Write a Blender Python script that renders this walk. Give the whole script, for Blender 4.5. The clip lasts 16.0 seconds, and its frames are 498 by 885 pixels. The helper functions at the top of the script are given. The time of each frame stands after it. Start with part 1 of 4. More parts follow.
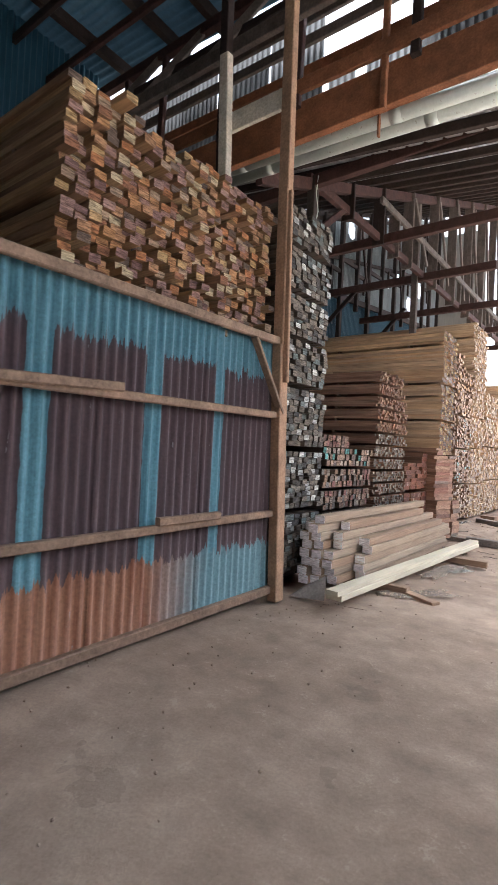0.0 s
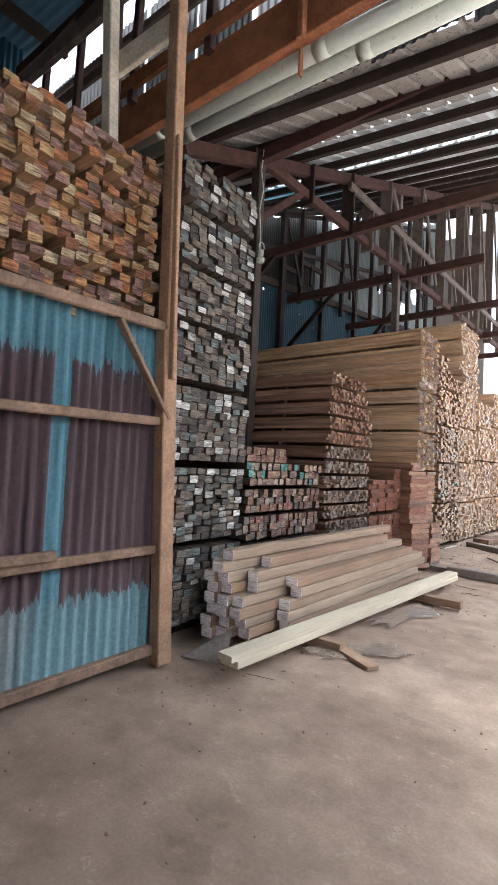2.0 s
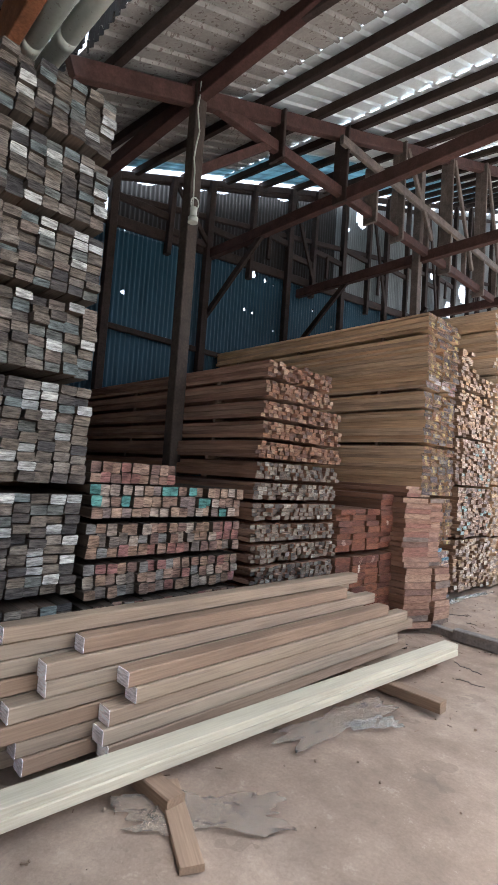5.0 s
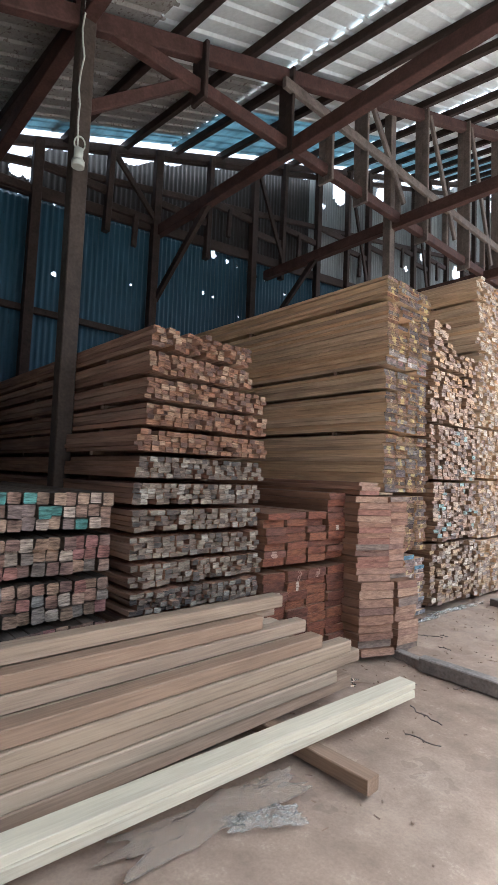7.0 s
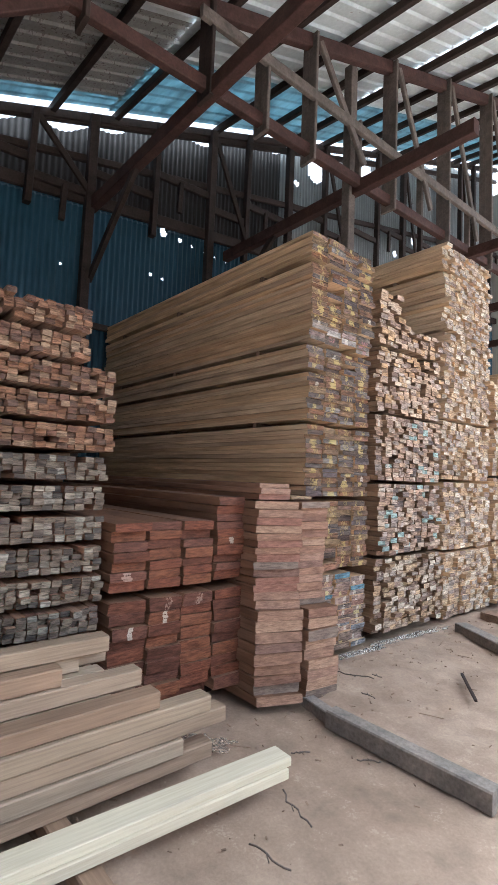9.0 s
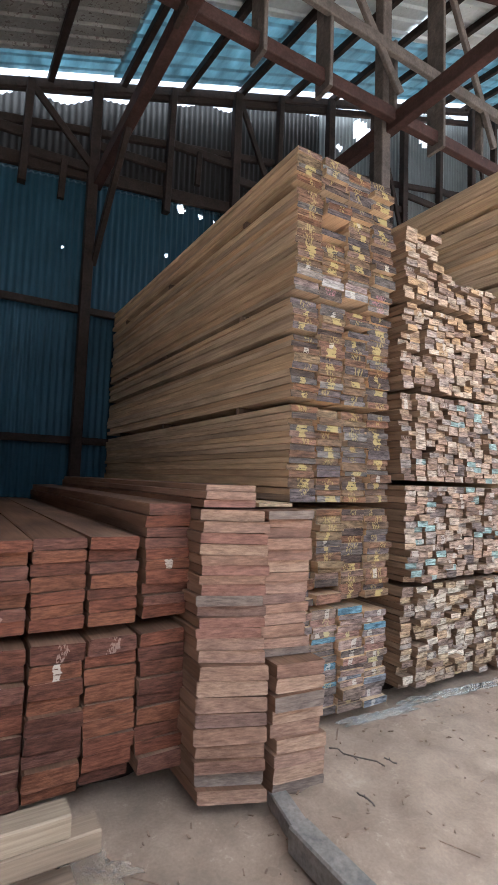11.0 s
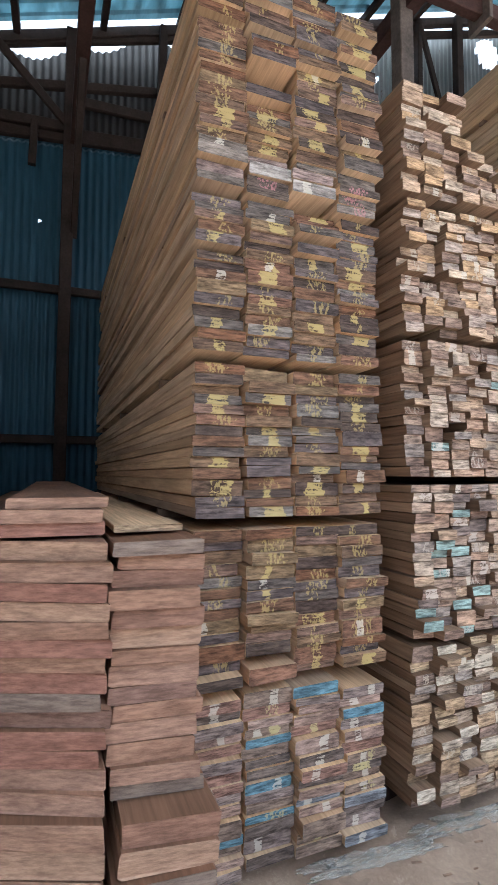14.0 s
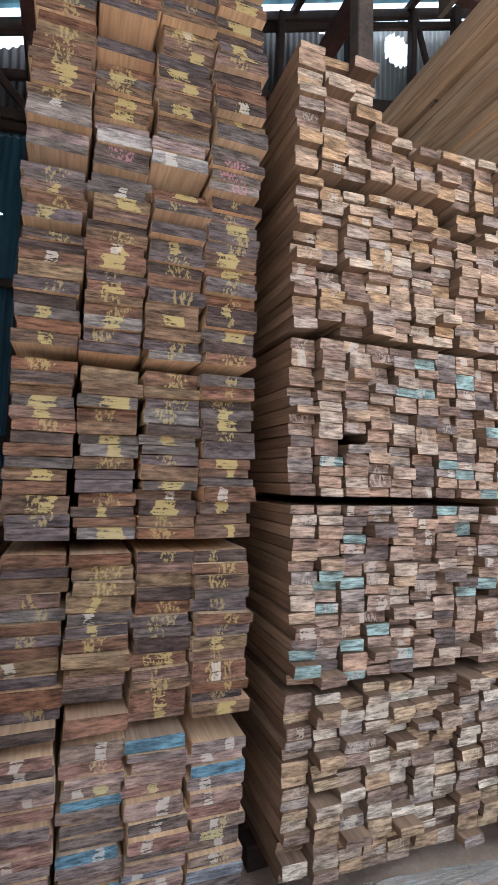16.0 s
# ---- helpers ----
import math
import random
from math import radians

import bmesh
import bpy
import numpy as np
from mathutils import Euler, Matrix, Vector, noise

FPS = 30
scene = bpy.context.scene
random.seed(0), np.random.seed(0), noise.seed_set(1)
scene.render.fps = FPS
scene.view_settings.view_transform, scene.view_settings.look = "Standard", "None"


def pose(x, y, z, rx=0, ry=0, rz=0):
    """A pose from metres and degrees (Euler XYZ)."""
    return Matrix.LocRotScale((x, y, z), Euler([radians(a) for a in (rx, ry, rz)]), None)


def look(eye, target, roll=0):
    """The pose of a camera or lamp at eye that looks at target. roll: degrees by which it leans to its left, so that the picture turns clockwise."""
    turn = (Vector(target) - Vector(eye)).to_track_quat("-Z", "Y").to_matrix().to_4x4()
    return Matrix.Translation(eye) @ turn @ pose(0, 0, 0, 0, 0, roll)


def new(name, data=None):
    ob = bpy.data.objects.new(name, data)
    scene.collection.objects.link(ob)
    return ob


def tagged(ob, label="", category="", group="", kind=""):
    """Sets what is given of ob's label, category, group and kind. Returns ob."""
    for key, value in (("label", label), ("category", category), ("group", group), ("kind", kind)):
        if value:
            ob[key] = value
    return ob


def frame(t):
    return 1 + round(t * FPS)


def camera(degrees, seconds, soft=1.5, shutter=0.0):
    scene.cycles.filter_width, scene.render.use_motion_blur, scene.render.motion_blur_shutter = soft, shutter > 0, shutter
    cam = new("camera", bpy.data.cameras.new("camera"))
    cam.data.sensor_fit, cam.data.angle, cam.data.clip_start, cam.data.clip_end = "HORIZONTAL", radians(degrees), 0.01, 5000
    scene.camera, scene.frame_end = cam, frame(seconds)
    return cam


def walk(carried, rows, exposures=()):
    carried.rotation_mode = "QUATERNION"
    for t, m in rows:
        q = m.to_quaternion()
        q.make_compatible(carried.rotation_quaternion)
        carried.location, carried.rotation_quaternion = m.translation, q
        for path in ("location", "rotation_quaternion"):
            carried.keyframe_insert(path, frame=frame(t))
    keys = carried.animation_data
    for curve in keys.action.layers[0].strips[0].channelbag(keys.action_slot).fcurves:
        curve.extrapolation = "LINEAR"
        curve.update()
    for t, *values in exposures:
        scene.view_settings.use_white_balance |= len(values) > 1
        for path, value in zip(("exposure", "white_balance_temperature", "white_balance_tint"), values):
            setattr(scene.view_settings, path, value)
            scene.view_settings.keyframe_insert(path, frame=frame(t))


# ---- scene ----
cam = camera(53.1, 16.0, 0.85, 0.2)
METRES, EYE, TILT, LEAN, TURN = 9.6, 1.38, 0.0, 0.0, 37.5
ROWS = [
    (0.0, 0.0, 0.0, 0.0, -0.04, 0.72, -2.9),
    (0.5, 0.0291, 0.0273, 0.0017, -0.6, 0.79, -2.48),
    (1.0, 0.0496, 0.0485, 0.0027, 1.1, 0.8, -2.82),
    (1.5, 0.073, 0.0838, 0.0048, 1.44, 1.99, -3.18),
    (2.0, 0.1003, 0.1096, 0.0056, 1.39, 2.37, -2.66),
    (2.5, 0.1257, 0.1328, 0.0087, 3.49, 2.36, -3.75),
    (3.0, 0.1456, 0.1643, 0.0111, 4.91, 2.57, -3.7),
    (3.5, 0.1673, 0.1913, 0.0121, 5.07, 2.56, -3.2),
    (4.0, 0.1945, 0.219, 0.0148, 6.47, 3.18, -3.45),
    (6.5, 0.2853, 0.3627, 0.0206, 10.17, 3.72, -3.01),
    (7.0, 0.3058, 0.3893, 0.02, 10.11, 3.8, -2.09),
    (7.5, 0.3315, 0.416, 0.0205, 10.38, 3.87, -2.83),
    (8.0, 0.3504, 0.4486, 0.0194, 10.91, 3.95, -2.71),
    (8.5, 0.3719, 0.4776, 0.0199, 10.98, 3.97, -1.7),
    (9.0, 0.3946, 0.5029, 0.0214, 12.09, 4.04, -2.15),
    (11.5, 0.4475, 0.6528, 0.0206, 22.3, 4.17, -1.41),
    (12.0, 0.4541, 0.6746, 0.0199, 22.41, 3.93, -0.98),
    (12.5, 0.4634, 0.6998, 0.0213, 25.08, 3.94, -1.44),
    (13.0, 0.4648, 0.7234, 0.0208, 29.08, 3.44, -0.97),
    (13.5, 0.4614, 0.7525, 0.0248, 30.42, 3.51, -0.87),
    (14.0, 0.4681, 0.7704, 0.0251, 30.62, 3.65, -0.03),
    (14.5, 0.4856, 0.7852, 0.0275, 31.81, 3.77, -0.21),
    (15.0, 0.4972, 0.7949, 0.0299, 33.34, 3.85, -0.33),
    (15.5, 0.5028, 0.8076, 0.0299, 33.41, 3.95, -0.39),
    (16.0, 0.5079, 0.8295, 0.0307, 32.66, 4.01, -1.56),
]
walk(cam, [(t, pose(0, 0, EYE, TILT, LEAN, TURN) @ pose(METRES * x, METRES * y, METRES * z, 90 + pitch, roll, yaw)) for t, x, y, z, yaw, pitch, roll in ROWS],
     [(0.0, 2.14, 5650, 8), (2.5, 2.02, 5580, 8), (4.0, 1.92, 5480, 7), (9.0, 1.88, 5380, 5), (11.5, 1.88, 5380, 4), (14.0, 1.79, 5280, 3), (16.0, 1.54, 5330, 6)])

# ---- world and light ----
world = bpy.data.worlds.new("overcast_sky")
scene.world = world
world.use_nodes = True
wn = world.node_tree
sky = wn.nodes.new("ShaderNodeTexSky")
sky.sky_type = "NISHITA"
sky.sun_disc = False
sky.sun_elevation, sky.sun_rotation = radians(75), radians(50)
sky.dust_density = 6.0
haze = wn.nodes.new("ShaderNodeHueSaturation")
haze.inputs["Saturation"].default_value = 0.2
haze.inputs["Value"].default_value = 1.5
bg = wn.nodes["Background"]
bg.inputs["Strength"].default_value = 0.15
wn.links.new(sky.outputs["Color"], haze.inputs["Color"])
wn.links.new(haze.outputs["Color"], bg.inputs["Color"])

sun_data = bpy.data.lights.new("sun", "SUN")
sun_data.energy, sun_data.angle, sun_data.color = 5.0, radians(18), (1.0, 0.97, 0.93)
sun = new("sun", sun_data)
sun.matrix_world = look((6.0, 5, 30), (0, 0, 0))

# ---- materials ----


def mat(name):
    m = bpy.data.materials.new(name)
    m.use_nodes = True
    nt = m.node_tree
    nt.nodes["Principled BSDF"].inputs["Specular IOR Level"].default_value = 0.18
    return m, nt, nt.nodes["Principled BSDF"]


def node(nt, kind, **values):
    n = nt.nodes.new(kind)
    for key, value in values.items():
        n.inputs[key].default_value = value
    return n


def math_node(nt, op, a, b=None, c=None):
    n = nt.nodes.new("ShaderNodeMath")
    n.operation = op
    for i, v in enumerate((a, b, c)):
        if v is None:
            continue
        if isinstance(v, (int, float)):
            n.inputs[i].default_value = v
        else:
            nt.links.new(v, n.inputs[i])
    return n.outputs[0]


def ramp(nt, fac, stops, constant=False):
    n = nt.nodes.new("ShaderNodeValToRGB")
    n.color_ramp.interpolation = "CONSTANT" if constant else "LINEAR"
    els = n.color_ramp.elements
    while len(els) < len(stops):
        els.new(0.5)
    for e, (p, c) in zip(els, stops):
        e.position, e.color = p, (*c, 1)
    nt.links.new(fac, n.inputs["Fac"])
    return n.outputs["Color"]


def mix(nt, fac, a, b, blend="MIX"):
    n = nt.nodes.new("ShaderNodeMix")
    n.data_type, n.blend_type = "RGBA", blend
    for sock, v in ((n.inputs[0], fac), (n.inputs[6], a), (n.inputs[7], b)):
        if isinstance(v, (int, float)):
            sock.default_value = v
        elif isinstance(v, tuple):
            sock.default_value = (*v, 1)
        else:
            nt.links.new(v, sock)
    return n.outputs[2]


def noise_tex(nt, vec, scale, detail=4.0, rough=0.6, stretch=None):
    if stretch:
        mp = nt.nodes.new("ShaderNodeMapping")
        mp.inputs["Scale"].default_value = stretch
        nt.links.new(vec, mp.inputs["Vector"])
        vec = mp.outputs["Vector"]
    n = node(nt, "ShaderNodeTexNoise", Scale=scale, Detail=detail, Roughness=rough)
    nt.links.new(vec, n.inputs["Vector"])
    return n.outputs["Fac"]


def bump(nt, bsdf, height, strength, distance=0.01):
    b = node(nt, "ShaderNodeBump", Strength=strength, Distance=distance)
    nt.links.new(height, b.inputs["Height"])
    nt.links.new(b.outputs["Normal"], bsdf.inputs["Normal"])


def piece_random(nt):
    """A random number for each loose piece, be it an object or an island of a joined mesh."""
    info, geo = nt.nodes.new("ShaderNodeObjectInfo"), nt.nodes.new("ShaderNodeNewGeometry")
    return math_node(nt, "FRACT", math_node(nt, "ADD", info.outputs["Random"], math_node(nt, "MULTIPLY", geo.outputs["Random Per Island"], 7.31)))


def piece_coords(nt, rnd):
    tc = nt.nodes.new("ShaderNodeTexCoord")
    comb = nt.nodes.new("ShaderNodeCombineXYZ")
    for i, k in enumerate((37.0, 91.0, 53.0)):
        nt.links.new(math_node(nt, "MULTIPLY", rnd, k), comb.inputs[i])
    add = nt.nodes.new("ShaderNodeVectorMath")
    nt.links.new(tc.outputs["Object"], add.inputs[0])
    nt.links.new(comb.outputs[0], add.inputs[1])
    return tc.outputs["Object"], add.outputs[0]


def palette(colors, grey=0.08):
    """Stops of a ramp from a list of wood colours, a little greyed by dust."""
    out = []
    for i, c in enumerate(colors):
        v = 0.3 * c[0] + 0.5 * c[1] + 0.2 * c[2]
        out.append((i / len(colors), tuple(k + (v - k) * grey for k in c)))
    return out


def dim(colors, k):
    return [tuple(k * v for v in c) for c in colors]


def lumber_side(name, colors, rough=0.75, dark=0.55, stained=0.5):
    m, nt, b = mat(name)
    rnd = piece_random(nt)
    raw, vec = piece_coords(nt, rnd)
    base = ramp(nt, rnd, palette(colors))
    grain = noise_tex(nt, vec, 9.0, 6.0, 0.65, (0.35, 9.0, 9.0))
    stain = noise_tex(nt, vec, 1.6, 3.0, 0.55, (0.6, 2.0, 2.0))
    c = mix(nt, 1.0, base, ramp(nt, grain, [(0.28, (dark, dark * 0.95, dark * 0.9)), (0.72, (1.15, 1.12, 1.08))]), "MULTIPLY")
    c = mix(nt, 1.0, c, ramp(nt, stain, [(0.3, (stained, stained * 0.96, stained * 0.92)), (0.65, (1.12, 1.08, 1.02))]), "MULTIPLY")
    nt.links.new(c, b.inputs["Base Color"])
    b.inputs["Roughness"].default_value = rough
    bump(nt, b, grain, 0.35, 0.004)
    return m


def lumber_end(name, colors, mark=None, mark_share=0.5, white_share=0.0, rough=0.85, half=0.035, dark=0.45, blotchy=0.55):
    """Sawn end grain, some of it daubed with paint marks."""
    m, nt, b = mat(name)
    rnd = piece_random(nt)
    raw, vec = piece_coords(nt, rnd)
    base = ramp(nt, math_node(nt, "FRACT", math_node(nt, "MULTIPLY", rnd, 5.17)), palette(colors), True)
    fine = noise_tex(nt, vec, 30.0, 5.0, 0.7, (1.0, 0.45, 3.2))
    blotch = noise_tex(nt, vec, 11.0, 4.0, 0.65, (1.0, 0.7, 1.6))
    c = mix(nt, 1.0, base, ramp(nt, fine, [(0.37, (dark * 0.85, dark * 0.8, dark * 0.77)), (0.63, (1.4, 1.38, 1.34))]), "MULTIPLY")
    c = mix(nt, 1.0, c, ramp(nt, blotch, [(0.32, (blotchy, blotchy * 0.97, blotchy * 0.95)), (0.62, (1.12, 1.1, 1.06))]), "MULTIPLY")
    sep = nt.nodes.new("ShaderNodeSeparateXYZ")
    nt.links.new(raw, sep.inputs[0])
    if mark:
        gate = math_node(nt, "LESS_THAN", math_node(nt, "FRACT", math_node(nt, "MULTIPLY", rnd, 13.7)), mark_share)
        aside = math_node(nt, "MULTIPLY", math_node(nt, "SUBTRACT", math_node(nt, "FRACT", math_node(nt, "MULTIPLY", rnd, 47.1)), 0.5), 0.05)
        wob = math_node(nt, "ABSOLUTE", math_node(nt, "ADD", aside, math_node(nt, "SUBTRACT", sep.outputs["Y"], math_node(nt, "MULTIPLY", math_node(nt, "SUBTRACT", blotch, 0.5), 0.12))))
        width = math_node(nt, "MULTIPLY", math_node(nt, "ADD", math_node(nt, "FRACT", math_node(nt, "MULTIPLY", rnd, 23.9)), 0.5), half)
        band = math_node(nt, "LESS_THAN", wob, width)
        worn = math_node(nt, "GREATER_THAN", math_node(nt, "ADD", math_node(nt, "MULTIPLY", fine, 0.6), math_node(nt, "MULTIPLY", blotch, 0.4)), 0.47)
        # some marks are a solid daub, the rest a row of stamped strokes
        strokes = math_node(nt, "GREATER_THAN", noise_tex(nt, vec, 1.0, 2.0, 0.6, (1.0, 95.0, 55.0)), 0.52)
        solid = math_node(nt, "LESS_THAN", math_node(nt, "FRACT", math_node(nt, "MULTIPLY", rnd, 83.3)), 0.4)
        body = math_node(nt, "MAXIMUM", math_node(nt, "MULTIPLY", solid, worn), math_node(nt, "MULTIPLY", strokes, 0.7))
        c = mix(nt, math_node(nt, "MULTIPLY", math_node(nt, "MULTIPLY", gate, band), math_node(nt, "MULTIPLY", body, 0.7)), c, mark)
    if white_share:
        gate = math_node(nt, "LESS_THAN", math_node(nt, "FRACT", math_node(nt, "MULTIPLY", rnd, 29.3)), white_share)
        off = math_node(nt, "MULTIPLY", math_node(nt, "SUBTRACT", math_node(nt, "FRACT", math_node(nt, "MULTIPLY", rnd, 61.7)), 0.5), 0.1)
        band = math_node(nt, "LESS_THAN", math_node(nt, "ABSOLUTE", math_node(nt, "ADD", math_node(nt, "SUBTRACT", sep.outputs["Y"], off), math_node(nt, "MULTIPLY", math_node(nt, "SUBTRACT", blotch, 0.5), 0.06))), 0.017)
        worn = math_node(nt, "GREATER_THAN", fine, 0.44)
        c = mix(nt, math_node(nt, "MULTIPLY", math_node(nt, "MULTIPLY", gate, band), math_node(nt, "MULTIPLY", worn, 0.6)), c, (0.55, 0.49, 0.41))
    nt.links.new(c, b.inputs["Base Color"])
    b.inputs["Roughness"].default_value = rough
    bump(nt, b, fine, 0.5, 0.004)
    return m


def timber(name, color, rough=0.8, contrast=0.6):
    m, nt, b = mat(name)
    rnd = piece_random(nt)
    raw, vec = piece_coords(nt, rnd)
    g1 = noise_tex(nt, vec, 6.0, 6.0, 0.65)
    g2 = noise_tex(nt, vec, 45.0, 3.0, 0.6)
    c = mix(nt, 1.0, color, ramp(nt, g1, [(0.3, (contrast, contrast, contrast)), (0.7, (1.25, 1.2, 1.15))]), "MULTIPLY")
    c = mix(nt, 1.0, c, ramp(nt, g2, [(0.3, (0.75, 0.75, 0.75)), (0.7, (1.15, 1.15, 1.15))]), "MULTIPLY")
    nt.links.new(c, b.inputs["Base Color"])
    b.inputs["Roughness"].default_value = rough
    bump(nt, b, g2, 0.3, 0.004)
    return m


def sheet_metal(name, low, high, rust=(0.16, 0.07, 0.035), rust_at=0.62, rough=0.5, metallic=0.0):
    m, nt, b = mat(name)
    tc = nt.nodes.new("ShaderNodeTexCoord")
    info = nt.nodes.new("ShaderNodeObjectInfo")
    vec = tc.outputs["Object"]
    big = noise_tex(nt, vec, 0.9, 4.0, 0.6)
    streak = noise_tex(nt, vec, 3.0, 5.0, 0.65, (6.0, 6.0, 0.5))
    fine = noise_tex(nt, vec, 30.0, 4.0, 0.65)
    c = ramp(nt, math_node(nt, "ADD", math_node(nt, "MULTIPLY", big, 0.55), math_node(nt, "MULTIPLY", streak, 0.45)), [(0.32, low), (0.68, high)])
    r = math_node(nt, "GREATER_THAN", math_node(nt, "ADD", math_node(nt, "MULTIPLY", streak, 0.6), math_node(nt, "MULTIPLY", fine, 0.4)), rust_at)
    c = mix(nt, math_node(nt, "MULTIPLY", r, 0.8), c, rust)
    nt.links.new(c, b.inputs["Base Color"])
    b.inputs["Roughness"].default_value = rough
    b.inputs["Metallic"].default_value = metallic
    b.inputs["Specular IOR Level"].default_value = 0.28
    bump(nt, b, fine, 0.15, 0.004)
    return m


def ground_mat():
    m, nt, b = mat("trodden_earth")
    tc = nt.nodes.new("ShaderNodeTexCoord")
    vec = tc.outputs["Object"]
    big = noise_tex(nt, vec, 0.55, 5.0, 0.6)
    mid = noise_tex(nt, vec, 3.5, 6.0, 0.65)
    fine = noise_tex(nt, vec, 60.0, 5.0, 0.7)
    c = ramp(nt, big, [(0.3, (0.262, 0.186, 0.134)), (0.55, (0.33, 0.244, 0.182)), (0.72, (0.385, 0.295, 0.226))])
    c = mix(nt, 1.0, c, ramp(nt, mid, [(0.3, (0.72, 0.70, 0.69)), (0.68, (1.16, 1.14, 1.12))]), "MULTIPLY")
    c = mix(nt, 1.0, c, ramp(nt, fine, [(0.3, (0.87, 0.87, 0.87)), (0.7, (1.1, 1.1, 1.1))]), "MULTIPLY")
    damp = noise_tex(nt, vec, 1.3, 4.0, 0.7)
    c = mix(nt, math_node(nt, "MULTIPLY", math_node(nt, "GREATER_THAN", damp, 0.62), 0.25), c, (0.13, 0.095, 0.072))
    saw = math_node(nt, "GREATER_THAN", math_node(nt, "ADD", math_node(nt, "MULTIPLY", noise_tex(nt, vec, 7.0, 5.0, 0.75), 0.7), math_node(nt, "MULTIPLY", fine, 0.3)), 0.6)
    c = mix(nt, math_node(nt, "MULTIPLY", saw, 0.28), c, (0.43, 0.345, 0.265))
    sep = nt.nodes.new("ShaderNodeSeparateXYZ")
    nt.links.new(vec, sep.inputs[0])
    # the unseen yard is made pale to bounce sunlight up under the roof
    yard = math_node(nt, "GREATER_THAN", math_node(nt, "ADD", sep.outputs["X"], math_node(nt, "MULTIPLY", mid, 0.5)), 1.75)
    c = mix(nt, yard, c, ramp(nt, fine, [(0.3, (0.38, 0.345, 0.305)), (0.7, (0.56, 0.52, 0.47))]))
    nt.links.new(c, b.inputs["Base Color"])
    b.inputs["Roughness"].default_value = 0.92
    bump(nt, b, math_node(nt, "ADD", math_node(nt, "MULTIPLY", mid, 0.8), math_node(nt, "MULTIPLY", fine, 0.2)), 0.4, 0.03)
    return m


GROUND = ground_mat()
# Dark timber, its colour lowered further so the unlit framing reads as deep shade.
OLD_TIMBER = timber("shade_dimmed_old_timber", (0.036, 0.024, 0.02))
FRAME_TIMBER = timber("greyed_frame_timber", (0.125, 0.1, 0.086))
TRUSS_TIMBER = timber("reddish_brown_truss_timber", (0.06, 0.03, 0.025))
POST_TIMBER = timber("light_brown_post_timber", (0.33, 0.205, 0.13), 0.75, 0.75)
RAIL_TIMBER = timber("weathered_rail_timber", (0.235, 0.158, 0.112), 0.8, 0.6)
PALE_TIMBER = timber("pale_post_timber", (0.52, 0.46, 0.37), 0.75, 0.8)
ORANGE_TIMBER = timber("red_brown_beam_timber", (0.26, 0.11, 0.055), 0.7, 0.65)
# Blue paint dimmed below its lit tone; the colour holds part of the shade.
BLUE_SHEET = sheet_metal("shade_dimmed_blue_sheet", (0.011, 0.034, 0.052), (0.030, 0.078, 0.112), (0.02, 0.03, 0.04), 0.66, 0.48)
# Darker copy of the roof sheet, for courses that little light reaches; rust is real.
SHADED_ROOF = sheet_metal("shaded_rusty_roof_sheet", (0.13, 0.115, 0.1), (0.29, 0.27, 0.245), (0.07, 0.045, 0.035), 0.56, 0.6)
# Rusted sheet taken down to near black, so its colour carries the shade.
SHADE_SHEET = sheet_metal("shade_darkened_corrugated_sheet", (0.010, 0.009, 0.0085), (0.03, 0.026, 0.024), (0.018, 0.012, 0.01), 0.58, 0.8)
ROOF_SHEET = sheet_metal("zinc_roof_sheet", (0.44, 0.46, 0.45), (0.66, 0.68, 0.67), (0.27, 0.22, 0.18), 0.64, 0.45, 0.3)
# Paler copy for the far upper wall; strong daylight is in its colour.
LIT_WALL_SHEET = sheet_metal("daylit_upper_wall_sheet", (0.13, 0.14, 0.14), (0.27, 0.28, 0.28), (0.12, 0.085, 0.065), 0.62, 0.5, 0.2)
BRICK_PLAIN = sheet_metal("plain_grey_wall", (0.25, 0.24, 0.22), (0.38, 0.36, 0.33), (0.2, 0.18, 0.16), 0.7, 0.9)
COLUMN_TIMBER = timber("brown_column_timber", (0.055, 0.042, 0.034))
WEATHERED = timber("silver_grey_weathered_timber", (0.23, 0.2, 0.175), 0.85, 0.65)
PVC = sheet_metal("off_white_pvc", (0.36, 0.37, 0.32), (0.50, 0.51, 0.45), (0.28, 0.26, 0.22), 0.6, 0.4)


# Translucent strip that stands in for eave-gap light glancing off the zinc.
def translucent_sheet():
    m, nt, b = mat("translucent_eave_glow")
    out = nt.nodes["Material Output"]
    tr = nt.nodes.new("ShaderNodeBsdfTranslucent")
    tr.inputs["Color"].default_value = (0.55, 0.72, 0.78, 1)
    tc = nt.nodes.new("ShaderNodeTexCoord")
    n = noise_tex(nt, tc.outputs["Object"], 2.0, 4.0, 0.6, (1.0, 3.0, 1.0))
    c = ramp(nt, n, [(0.3, (0.06, 0.10, 0.115)), (0.7, (0.20, 0.29, 0.32))])
    nt.links.new(c, tr.inputs["Color"])
    b.inputs["Base Color"].default_value = (0.3, 0.36, 0.38, 1)
    b.inputs["Roughness"].default_value = 0.4
    mx = nt.nodes.new("ShaderNodeMixShader")
    mx.inputs[0].default_value = 0.7
    nt.links.new(b.outputs[0], mx.inputs[1])
    nt.links.new(tr.outputs[0], mx.inputs[2])
    nt.links.new(mx.outputs[0], out.inputs["Surface"])
    return m


CLEAR_SHEET = translucent_sheet()

# ---- mesh helpers ----


def mesh_from(name, bm, *materials):
    me = bpy.data.meshes.new(name)
    bm.normal_update()
    bm.to_mesh(me)
    bm.free()
    for m in materials:
        me.materials.append(m)
    return me


